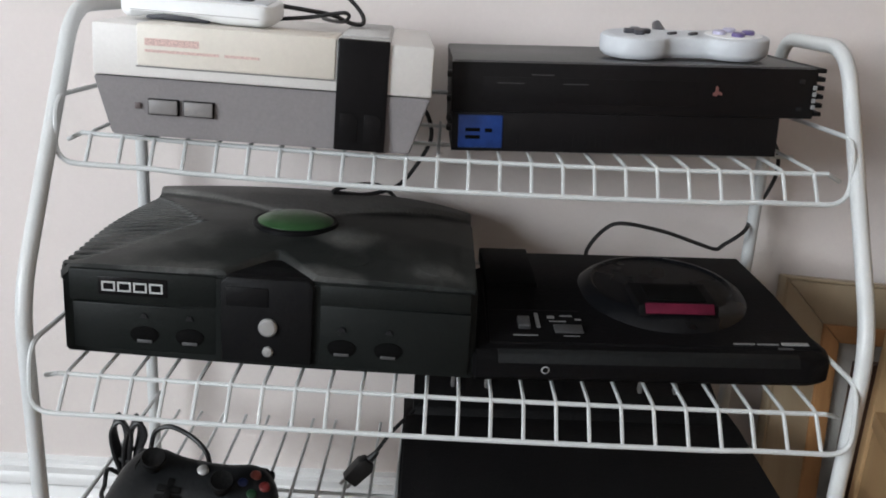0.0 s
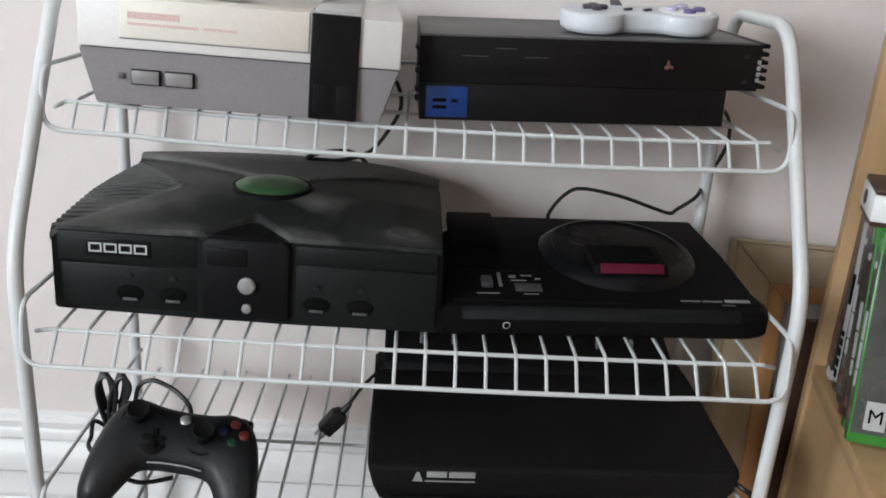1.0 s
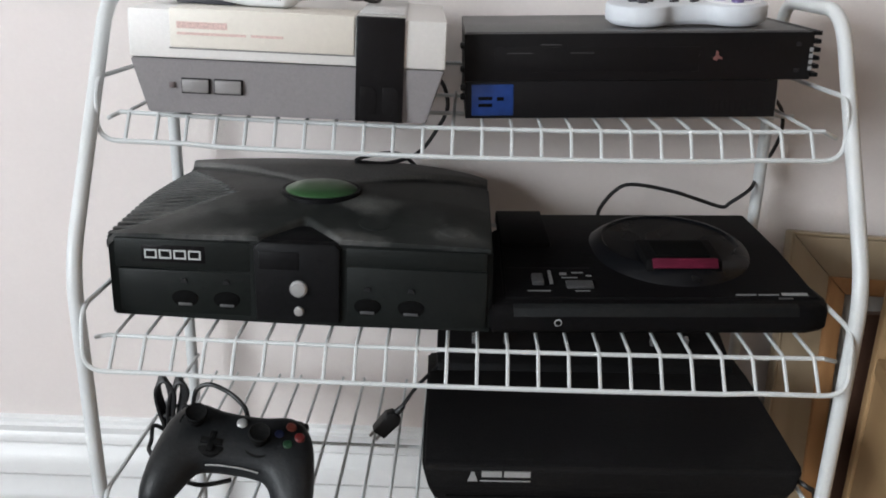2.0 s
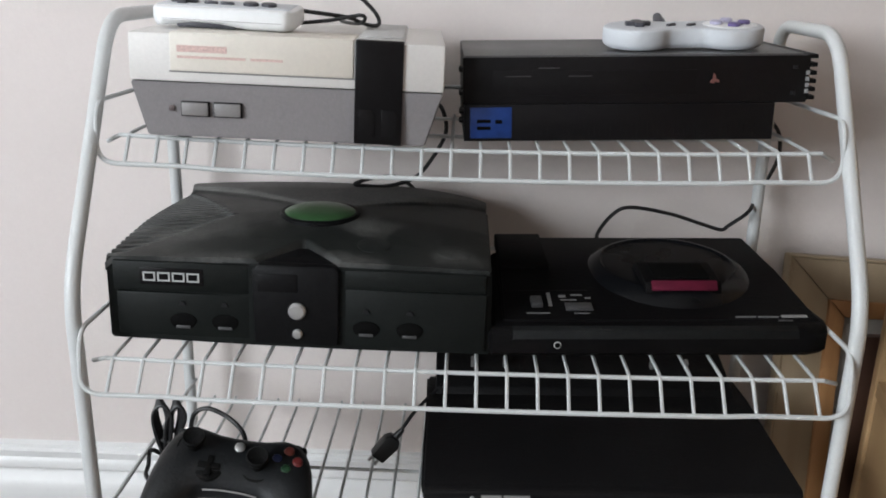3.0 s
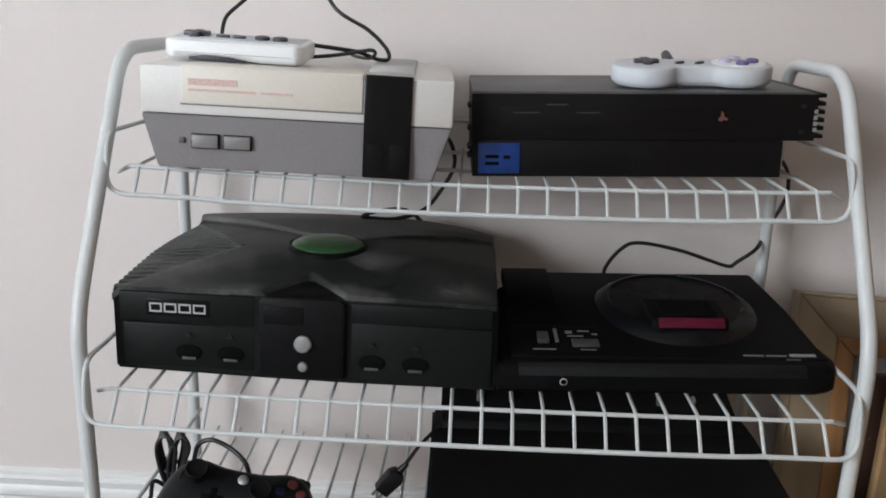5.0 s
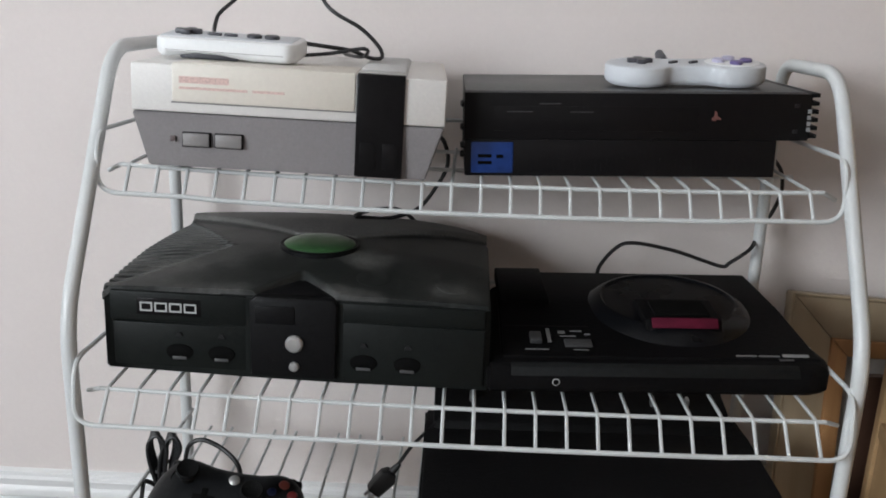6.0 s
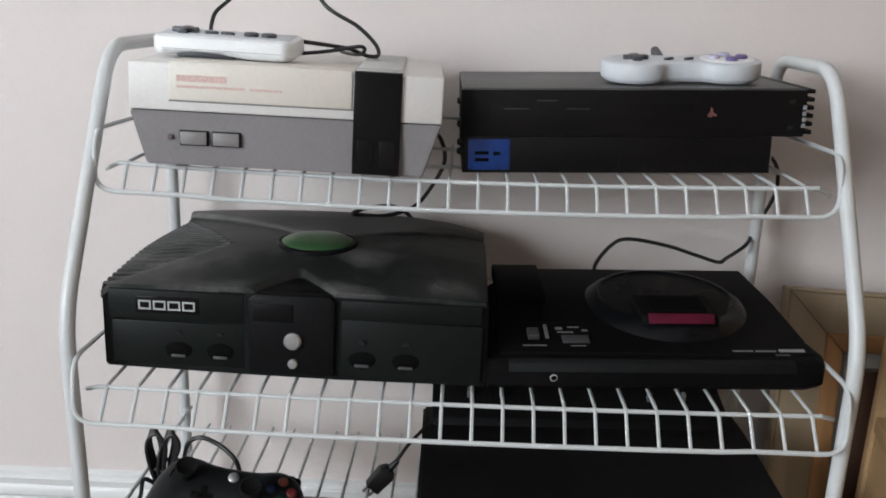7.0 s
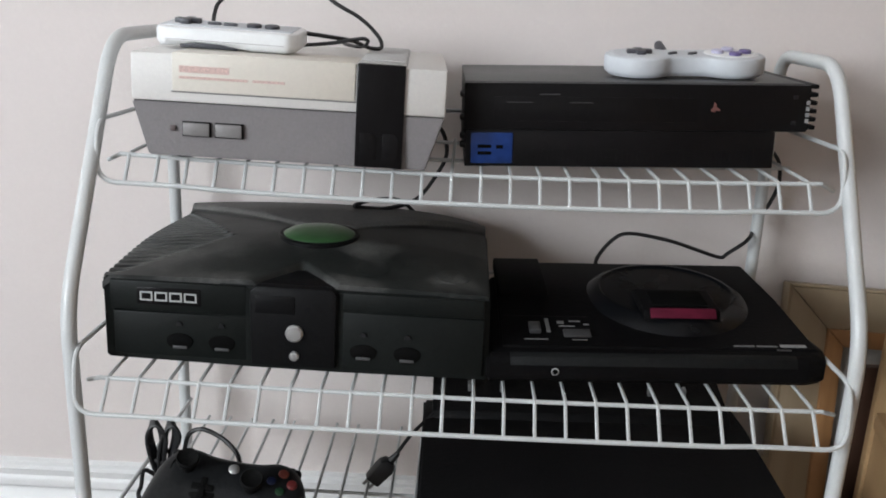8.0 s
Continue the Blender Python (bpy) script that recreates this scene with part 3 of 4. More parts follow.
big_console(rest(2, -0.1268, 0.0226, -0.44, lean=-0.011))


# ---- the grey and white console ----
def front_loader(m):
    ob = thing("game_console", m, "boxy white and grey game console with a black strip", "game console", "game consoles on the rack")
    lower = bmesh.new()
    a = [(-0.1155, 0.003, 0.0028), (0.1140, 0.003, 0.0028), (0.1140, 0.190, 0.0028), (-0.1155, 0.190, 0.0028)]
    b = [(-0.1275, 0.0, 0.0472), (0.1275, 0.0, 0.0472), (0.1275, 0.203, 0.0472), (-0.1275, 0.203, 0.0472)]
    va, vb = [lower.verts.new(p) for p in a], [lower.verts.new(p) for p in b]
    lower.faces.new(va[::-1])
    lower.faces.new(vb)
    for i in range(4):
        lower.faces.new((va[i], va[(i + 1) % 4], vb[(i + 1) % 4], vb[i]))
    bmesh.ops.bevel(lower, geom=lower.edges[:], offset=0.0012, segments=2, affect="EDGES")
    part("lower_shell", lower, M["nes_grey"], ob, "grey tapered lower shell")
    part("upper_shell", box(-0.128, 0.128, 0.0, 0.203, 0.0478, 0.0865, 0.0022), M["nes_white"], ob, "off-white upper shell")
    flap = part("cartridge_flap", box(-0.0945, 0.0535, -0.0016, 0.066, 0.0566, 0.0878, 0.0014), M["nes_flap"], ob, "yellowed cartridge flap")
    bars(flap, "flap_mark", [(-0.0885, -0.0880 + 0.0395, 0.0722, 0.0775)], -0.0014, M["red"], "faded red printed bar")
    bars(flap, "flap_mark", [(-0.0885, -0.0335, 0.0672, 0.0692), (-0.0295, -0.0035, 0.0672, 0.0692)], -0.0014, M["red"], "thin faded red printed bar")
    part("flap_seam", box(-0.0953, 0.0543, -0.0004, 0.002, 0.0556, 0.0568), M["button_grey"], ob)
    strip = part("black_strip", box(0.0548, 0.0940, -0.0030, 0.006, 0.0036, 0.0882, 0.0012), M["gloss"], ob, "dark glossy vertical strip")
    part("strip_top", box(0.0548, 0.0945, 0.0062, 0.200, 0.0860, 0.0880, 0.0006), M["nes_top"], ob, "grey ribbed top strip")
    ribm = mesh_of("top_rib", box(-0.0185, 0.0185, -0.0018, 0.0018, 0, 0.0016, 0.0005), M["nes_top"])
    for i in range(16):
        part("top_rib", ribm, None, ob, m=pose(0.0746, 0.030 + i * 0.0108, 0.0880))
    for x in (0.0655, 0.0840):
        port = part("controller_port", prism([(x - 0.0068, 0.010), (x + 0.0068, 0.010), (x + 0.0068, 0.028), (x + 0.0030, 0.0325), (x - 0.0068, 0.0325)], -0.0036, -0.002, "y", 0.0005), M["gloss"], strip, "dark controller socket")
    # front buttons in black bezels
    for x in (-0.0752, -0.0487):
        bez = part("button_bezel", box(x - 0.0117, x + 0.0116, -0.0010, 0.003, 0.0202, 0.0325, 0.0005), M["black"], ob)
        part("button", box(x - 0.0110, x + 0.0106, -0.0026, -0.001, 0.0210, 0.0318, 0.0010), M["button_grey"], bez, "grey rectangular button")
    part("status_light", box(-0.0970, -0.0925, -0.0005, 0.002, 0.0241, 0.0286, 0.0003), M["status"], ob)
    for x in (-0.09, 0.09):
        for y in (0.02, 0.17):
            part("rubber_foot", turned([(0.006, 0.0), (0.006, 0.004)], (x, y, 0), 14), M["rubber"], ob)
    return ob


front_loader(rest(1, -0.1405, 0.0649, 2.72))


# ---- the stepped black console ----
def stepped_console(m):
    ob = thing("game_console", m, "black stepped game console with a blue port panel", "game console", "game consoles on the rack")
    part("upper_shell", box(-0.1500, 0.1435, 0.004, 0.180, 0.0335, 0.0737, 0.0015), M["grey_top"], ob, "dusty charcoal upper shell, top sheen painted in")
    part("lower_shell", box(-0.1500, 0.1195, 0.003, 0.176, 0.0008, 0.0335, 0.0012), M["black"], ob)
    # front fascia in two tiers
    part("upper_fascia", box(-0.1505, 0.1455, -0.0008, 0.005, 0.0326, 0.0726, 0.0005), M["fascia"], ob)
    part("lower_fascia", box(-0.1498, 0.1192, -0.0006, 0.004, 0.0005, 0.0324, 0.0004), M["fascia"], ob)
    tray = part("disc_tray", box(-0.125, 0.050, -0.00095, 0.001, 0.0400, 0.0610, 0.0001), M["fascia"], ob)
    bars(tray, "tray_mark", [(-0.086, -0.068, 0.0629, 0.0636), (-0.114, -0.092, 0.0560, 0.0566), (-0.060, -0.040, 0.0560, 0.0566)], -0.0011, M["print_ghost"], "dim grey printed line")
    panel = part("port_panel", box(-0.1445, -0.1080, -0.0014, 0.002, 0.0030, 0.0300, 0.0008), M["blue"], ob, "blue port panel")
    for x0, x1, z0, z1 in ((-0.1385, -0.1265, 0.0165, 0.0195), (-0.1385, -0.1265, 0.0105, 0.0135), (-0.1225, -0.1165, 0.0160, 0.0192)):
        part("socket", box(x0, x1, -0.0018, 0.0, z0, z1, 0.0004), M["void"], panel, "small black socket")
    part("badge", prism([(0.0618, 0.0500), (0.0650, 0.0490), (0.0655, 0.0508), (0.0692, 0.0500), (0.0694, 0.0520), (0.0662, 0.0535), (0.0660, 0.0565), (0.0640, 0.0580), (0.0636, 0.0530), (0.0618, 0.0520)], -0.0016, 0.0, "y"), M["orange_red"], ob, "small red-orange badge")
    # fins on the end
    end = part("end_block", box(0.1438, 0.1475, 0.002, 0.178, 0.0335, 0.0730, 0.0008), M["black"], ob)
    for i in range(6):
        z = 0.0345 + i * 0.0070
        part("fin", box(0.1470, 0.1535, 0.001, 0.176, z, z + 0.0036, 0.0006), M["black"], end)
    bars(end, "end_mark", [(0.1432, 0.1462, 0.0405 + i * 0.0052, 0.0440 + i * 0.0052) for i in range(4)], 0.0005, M["print_mid"], "pale grey vertical printed marks", 0.0022)
    part("power_light", box(0.1315, 0.1360, -0.0014, 0.0, 0.0610, 0.0640, 0.0004), M["satin"], ob)
    part("open_light", box(0.1315, 0.1360, -0.0014, 0.0, 0.0390, 0.0420, 0.0004), M["satin"], ob)
    # fine vertical ribs on the lower tier
    ribm = mesh_of("front_rib", box(-0.0006, 0.0006, -0.00075, 0.002, 0.005, 0.016), M["fascia"])
    for i in range(44):
        part("front_rib", ribm, None, ob, m=pose(-0.095 + i * 0.0046, 0, 0))
    for z in (0.0180, 0.0620, 0.0420, 0.0260):
        part("side_stud", turned([(0.003, 0.0), (0.003, 0.003), (0.002, 0.004)], (0, 0, 0), 12), M["rubber"], ob, m=pose(-0.1500, 0.010, z, 0, -90, 0))
    for x in (-0.13, 0.10):
        for y in (0.02, 0.16):
            part("rubber_foot", turned([(0.006, 0.0), (0.006, 0.005)], (x, y, 0), 14), M["rubber"], ob)
    return ob


stepped_console(rest(1, 0.1558, 0.1131, 1.42, 0.0009))


# ---- the flat black cartridge console ----
def cartridge_console(m):
    ob = thing("game_console", m, "flat black cartridge game console with a round top", "game console", "game consoles on the rack")
    outline = [(-0.143, 0.0), (0.124, 0.0), (0.140, 0.006), (0.1470, 0.024), (0.135, 0.150), (0.129, 0.200), (0.120, 0.207), (-0.124, 0.207), (-0.133, 0.200), (-0.1455, 0.030), (-0.1460, 0.006)]
    part("body", pillow([(p.x, p.y) for p in round_path([(x, y, 0) for x, y in outline + outline[:1]], 0.004, 3)[:-1]], [(0.004, 0.004), (0.0, 0.008), (0.0, 0.022), (0.003, 0.0265), (0.008, 0.0285)]), M["md_black"], ob)
    # wedge-shaped top deck
    bm = bmesh.new()
    prof = [(0.010, 0.022), (0.017, 0.0300), (0.060, 0.0350), (0.110, 0.0410), (0.196, 0.0450), (0.203, 0.0420), (0.204, 0.022)]
    add_prism(bm, prof, -0.126, 0.126, "x")
    for v in bm.verts:
        v.co.x *= (1.06 if v.co.x < 0 else 1.10) - (0.06 if v.co.x < 0 else 0.085) * v.co.y / 0.2
    bmesh.ops.recalc_face_normals(bm, faces=bm.faces)
    bmesh.ops.bevel(bm, geom=bm.edges[:], offset=0.0018, segments=2, affect="EDGES")
    part("top_deck", bm, M["md_black"], ob)
    # rear left raised block
    part("rear_block", prism([(0.110, 0.035), (0.112, 0.0450), (0.199, 0.0485), (0.202, 0.035)], -0.128, -0.082, "x", 0.0015), M["md_black"], ob)
    # front lip band; its paler colour stands for the bevel's highlight
    part("front_band", prism([(-0.0010, 0.0205), (0.0022, 0.0272), (0.0078, 0.0295), (0.0085, 0.0280), (0.0035, 0.0262), (0.0005, 0.0205)], -0.126, 0.114, "x", 0.0006), M["band"], ob, "bevelled front band, highlight painted in")
    # round well and its turned ring
    cx, cy, r = 0.029, 0.116, 0.079
    def lean(bm):
        for v in bm.verts:
            v.co.z += (v.co.y - cy) * 0.050
        return bm
    rim = part("round_rim", lean(turned([(r, 0.028), (r, 0.0365), (r - 0.002, 0.0388), (r - 0.014, 0.0466), (r - 0.0168, 0.0470), (r - 0.019, 0.0450)], (cx, cy, 0), 72)), M["ring"], ob, "glossy sloping ring")
    disc = part("round_top", lean(turned([(r - 0.0192, 0.038), (r - 0.0192, 0.0440), (r - 0.022, 0.0425), (0.030, 0.0420), (0.004, 0.0418)], (cx, cy, 0), 72)), M["md_black"], rim, "glossy round top")
    part("cartridge_block", prism([(0.052, 0.040), (0.056, 0.0500), (0.100, 0.0530), (0.112, 0.0450)], cx - 0.034, cx + 0.034, "x", 0.0015), M["md_black"], ob)
    part("slot_flap", box(-0.0245, 0.0245, 0.0, 0.030, 0.0, 0.002, 0.0006), M["void"], ob, m=pose(cx, 0.062, 0.0505, 3.7))
    part("pink_flap", box(-0.0290, 0.0290, 0.0, 0.0095, 0.0, 0.0018, 0.0006), M["pink"], ob, "magenta strip on the slot", m=pose(cx, 0.0500, 0.0438, 48))
    # left control panel
    panel = part("control_panel", prism([(0.020, 0.0290), (0.072, 0.0365), (0.072, 0.0345), (0.020, 0.0270)], -0.128, -0.052, "x", 0.0006), M["md_black"], ob)
    sl = math.atan2(0.0075, 0.052)
    on = pose(0, 0.020, 0.0306, math.degrees(sl))
    part("slider", box(-0.107, -0.097, 0.017, 0.032, 0.0, 0.0045, 0.0010), M["print_ghost"], panel, "grey sliding switch", m=on)
    part("slider_scale", box(-0.0915, -0.0885, 0.020, 0.042, 0.0, 0.0012), M["print_faint"], panel, m=on)
    part("button_plate", box(-0.0775, -0.0540, 0.012, 0.024, 0.0, 0.0018, 0.0006), M["print_ghost"], panel, "small grey label plate", m=on)
    for x0, x1, y0, y1 in ((-0.112, -0.092, 0.0078, 0.0089), (-0.071, -0.058, 0.0078, 0.0086), (-0.081, -0.075, 0.035, 0.039), (-0.070, -0.060, 0.0385, 0.040), (-0.080, -0.066, 0.0300, 0.0312), (-0.058, -0.053, 0.033, 0.035)):
        part("print_bar", box(x0, x1, y0, y1, 0.0, 0.0006), M["print_faint"], panel, m=on)
    # printed bars near the front right
    tp = pose(0, 0.020, 0.0306, math.degrees(math.atan2(0.005, 0.043)))
    for x0, x1, y0, y1, k in ((0.066, 0.0835, 0.0012, 0.0029, "print_faint"), (0.0855, 0.103, 0.0012, 0.0029, "print_faint"), (0.106, 0.128, 0.0012, 0.0050, "print_mid"), (0.101, 0.113, -0.0052, -0.0032, "print_ghost")):
        part("name_bar", box(x0, x1, y0, y1, 0.0, 0.0007), M[k], ob, "pale printed bar", m=tp)
    # earphone socket
    jack = part("socket_ring", turned([(0.0032, 0.0), (0.0032, 0.0008), (0.0023, 0.0010)], (-0.0887, 0.0006, 0.0150), 20, "y"), M["print_white"], ob, "thin pale ring")
    part("socket_hole", turned([(0.0024, 0.0), (0.0024, 0.0013)], (-0.0887, 0.0006, 0.0150), 16, "y"), M["void"], jack)
    for x in (-0.12, 0.11):
        for y in (0.05, 0.18):
            part("rubber_foot", turned([(0.006, -0.0062), (0.006, 0.005)], (x, y, 0), 14), M["void"], ob)
    return ob


cartridge_console(rest(2, 0.1777, 0.0214, 2.6, -0.0018, 0.0, 0.014))


# ---- the wedge console on the lowest shelf ----
def wedge_console(m):
    ob = thing("game_console", m, "wedge-shaped black vintage console on small feet", "game console", "game consoles on the rack")
    bm = bmesh.new()
    prof = [(0.010, 0.0052), (-0.001, 0.024), (-0.004, 0.030), (-0.004, 0.050), (0.004, 0.055), (0.165, 0.063), (0.215, 0.060), (0.228, 0.050), (0.228, 0.0052)]
    add_prism(bm, prof, -0.170, 0.170, "x")
    for v in bm.verts:
        if v.co.z < 0.048:
            v.co.x *= 0.925 + 0.075 * (v.co.z - 0.0052) / 0.043
    bmesh.ops.recalc_face_normals(bm, faces=bm.faces)
    bmesh.ops.bevel(bm, geom=bm.edges[:], offset=0.003, segments=3, affect="EDGES")
    part("body", bm, M["matte_black"], ob)
    part("rear_panel", prism([(0.160, 0.055), (0.170, 0.070), (0.232, 0.086), (0.236, 0.055)], -0.160, 0.155, "x", 0.002), M["matte_black"], ob)
    for x in (-0.120, -0.085, 0.075, 0.112):
        part("switch", box(-0.002, 0.002, -0.004, 0.004, 0, 0.012, 0.001), M["silver"], ob, "small metal lever switch", m=pose(x, 0.205, 0.0765, 15))
    # printed badge: plain shapes on the front face
    on = pose(0.0075, -0.0042, 0.0085)
    part("badge_mark", prism([(-0.1365, 0.0290), (-0.1275, 0.0290), (-0.1308, 0.0385), (-0.1332, 0.0385)], -0.0006, 0.001, "y"), M["print_mid"], ob, "pale grey emblem shape", m=on)
    part("badge_bar", box(-0.1240, -0.1060, -0.0006, 0.001, 0.0335, 0.0390), M["print_mid"], ob, m=on)
    part("badge_bar", box(-0.1040, -0.0805, -0.0006, 0.001, 0.0335, 0.0390), M["print_mid"], ob, m=on)
    part("badge_line", box(-0.1255, -0.0805, -0.0006, 0.001, 0.0290, 0.0300), M["print_mid"], ob, "thin pale line", m=on)
    part("lower_seam", box(-0.148, 0.148, 0.0012, 0.004, 0.0178, 0.0188), M["void"], ob, "dark seam along the foot")
    for x in (-0.118, 0.113):
        for y in (0.014, 0.195):
            part("foot", prism([(x - 0.016, 0.0095), (x + 0.016, 0.0095), (x + 0.012, 0.0), (x - 0.012, 0.0)], y, y + 0.02, "y", 0.001), M["matte_black"], ob)
    return ob


wedge_console(rest(3, 0.1475, 0.020, 1.0))


# ---- game pads ----
def small_pad(m):
    ob = thing("game_pad", m, "small white rectangular game pad on the console", "game pad", "game pads on the rack")
    w, d = 0.0615, 0.0265
    out = [(x * w, y * d, 0) for x, y in ((-1, -0.45), (-0.975, -0.72), (-0.90, -0.93), (-0.84, -1), (-0.4, -1), (0.0, -1), (0.4, -1), (0.84, -1), (0.90, -0.93), (0.975, -0.72), (1, -0.45),
                                          (1, 0.70), (0.985, 0.88), (0.94, 1), (-0.94, 1), (-0.985, 0.88), (-1, 0.70))]
    out = [tuple(p) for p in round_path(out + out[:1], 0.002, 3)[:-1]]
    shell = pillow(out, [(0.008, 0.0), (0.0035, 0.0012), (0.0010, 0.0035), (0.0, 0.0065), (0.0, 0.0145), (0.0012, 0.0166), (0.0040, 0.0178)])
    for v in shell.verts:
        if v.co.z < 0.005:
            u = (v.co.x / w + 0.32) / 0.42
            v.co.z += 0.0042 * math.exp(-u ** 4)
    part("shell", shell, M["pad_white"], ob)
    part("seam", tube([(-0.0505, -0.0263, 0.0074), (0.0, -0.0264, 0.0074), (0.0505, -0.0263, 0.0074)], 0.0003, 6), M["button_grey"], ob, "fine seam round the shell")
    # dark block that stands for the shade under the arched shell
    part("underside", box(-0.040, 0.010, -0.021, 0.018, 0.0, 0.006, 0.0015), M["pad_dark"], ob, "dark block painted as underside shade")
    face = part("face_plate", box(-0.056, 0.056, -0.020, 0.021, 0.0176, 0.0184, 0.0004), M["pad_grey"], ob)
    bm = bmesh.new()
    add_box(bm, -0.049, -0.027, -0.004, 0.004, 0.018, 0.0225, 0.0008)
    add_box(bm, -0.042, -0.034, -0.011, 0.011, 0.018, 0.0225, 0.0008)
    part("direction_cross", bm, M["pad_dark"], ob, "black direction cross")
    for x in (-0.0145, -0.0005):
        part("pill_button", box(x - 0.006, x + 0.006, -0.005, -0.001, 0.018, 0.0208, 0.0012), M["pad_dark"], ob)
    for x in (0.020, 0.0355):
        part("round_button", turned([(0.0065, 0.018), (0.0065, 0.0208), (0.005, 0.0216)], (x, -0.003, 0), 20), M["pad_dark"], ob)
    return ob


small_pad(Matrix.Translation((-0.200, 0.1285, 0.6998)) @ pose(0, 0, 0, 2.5, 1.6, -1.0))


def bone_pad(m):
    ob = thing("game_pad", m, "light grey dog-bone game pad with purple buttons", "game pad", "game pads on the rack")
    lobe, r = 0.0410, 0.0310
    out = []
    for centre, a0, a1 in ((lobe, -128, 118), (-lobe, 62, 308)):
        out += [(centre + r * math.cos(radians(a)), 0.002 + r * math.sin(radians(a)), 0) for a in np.linspace(a0, a1, 22)]
        out += [(x * math.copysign(1, centre), y, 0) for x, y in (((0.012, 0.0270), (-0.012, 0.0270)) if centre > 0 else ((0.014, -0.0160), (-0.014, -0.0160)))]
    out = smooth_path(out, 2, True)
    part("shell", pillow(out, [(0.004, 0.0), (0.0008, 0.0025), (0.0, 0.005), (0.0, 0.0148), (0.0010, 0.0167), (0.0032, 0.0178)]), M["pad_grey"], ob)
    bm = bmesh.new()
    add_box(bm, -0.0520, -0.0300, 0.000, 0.0075, 0.0172, 0.0215, 0.0008)
    add_box(bm, -0.0450, -0.0370, -0.0075, 0.0150, 0.0172, 0.0215, 0.0008)
    part("direction_cross", bm, M["pad_dark"], ob, "dark grey direction cross")
    for x in (-0.012, 0.006):
        part("pill_button", box(-0.005, 0.005, -0.0018, 0.0018, 0.0170, 0.0200, 0.0010), M["pad_dark"], ob, m=pose(x, -0.001, 0, 0, 0, 35))
    part("button_dish", turned([(0.0240, 0.0165), (0.0240, 0.0182), (0.0225, 0.0185)], (0.042, 0.003, 0), 32), M["pad_white"], ob)
    for x, y, k in ((0.042, -0.0095, "purple"), (0.0545, 0.003, "purple"), (0.0295, 0.003, "lilac"), (0.042, 0.0155, "lilac")):
        part("round_button", turned([(0.0055, 0.018), (0.0055, 0.0210), (0.0042, 0.0218)], (x, y, 0), 20), M[k], ob)
    for s in (-1, 1):
        part("shoulder_button", box(s * 0.042 - 0.017, s * 0.042 + 0.017, 0.026, 0.033, 0.008, 0.0150, 0.002), M["pad_grey"], ob)
    part("cable_boot", turned([(0.0055, 0), (0.0055, 0.006), (0.004, 0.018)], (0, 0, 0), 14), M["pad_dark"], ob, m=pose(-0.014, 0.030, 0.013, -70, 0, 0))
    return ob


tiltp = -math.degrees(math.atan(2 * REST[1][1] * 0.1558 / 0.09))
bone_pad(Matrix.Translation((0.2010, 0.1680, 0.6888)) @ pose(0, 0, 0, 3.5, tiltp, 2.0))


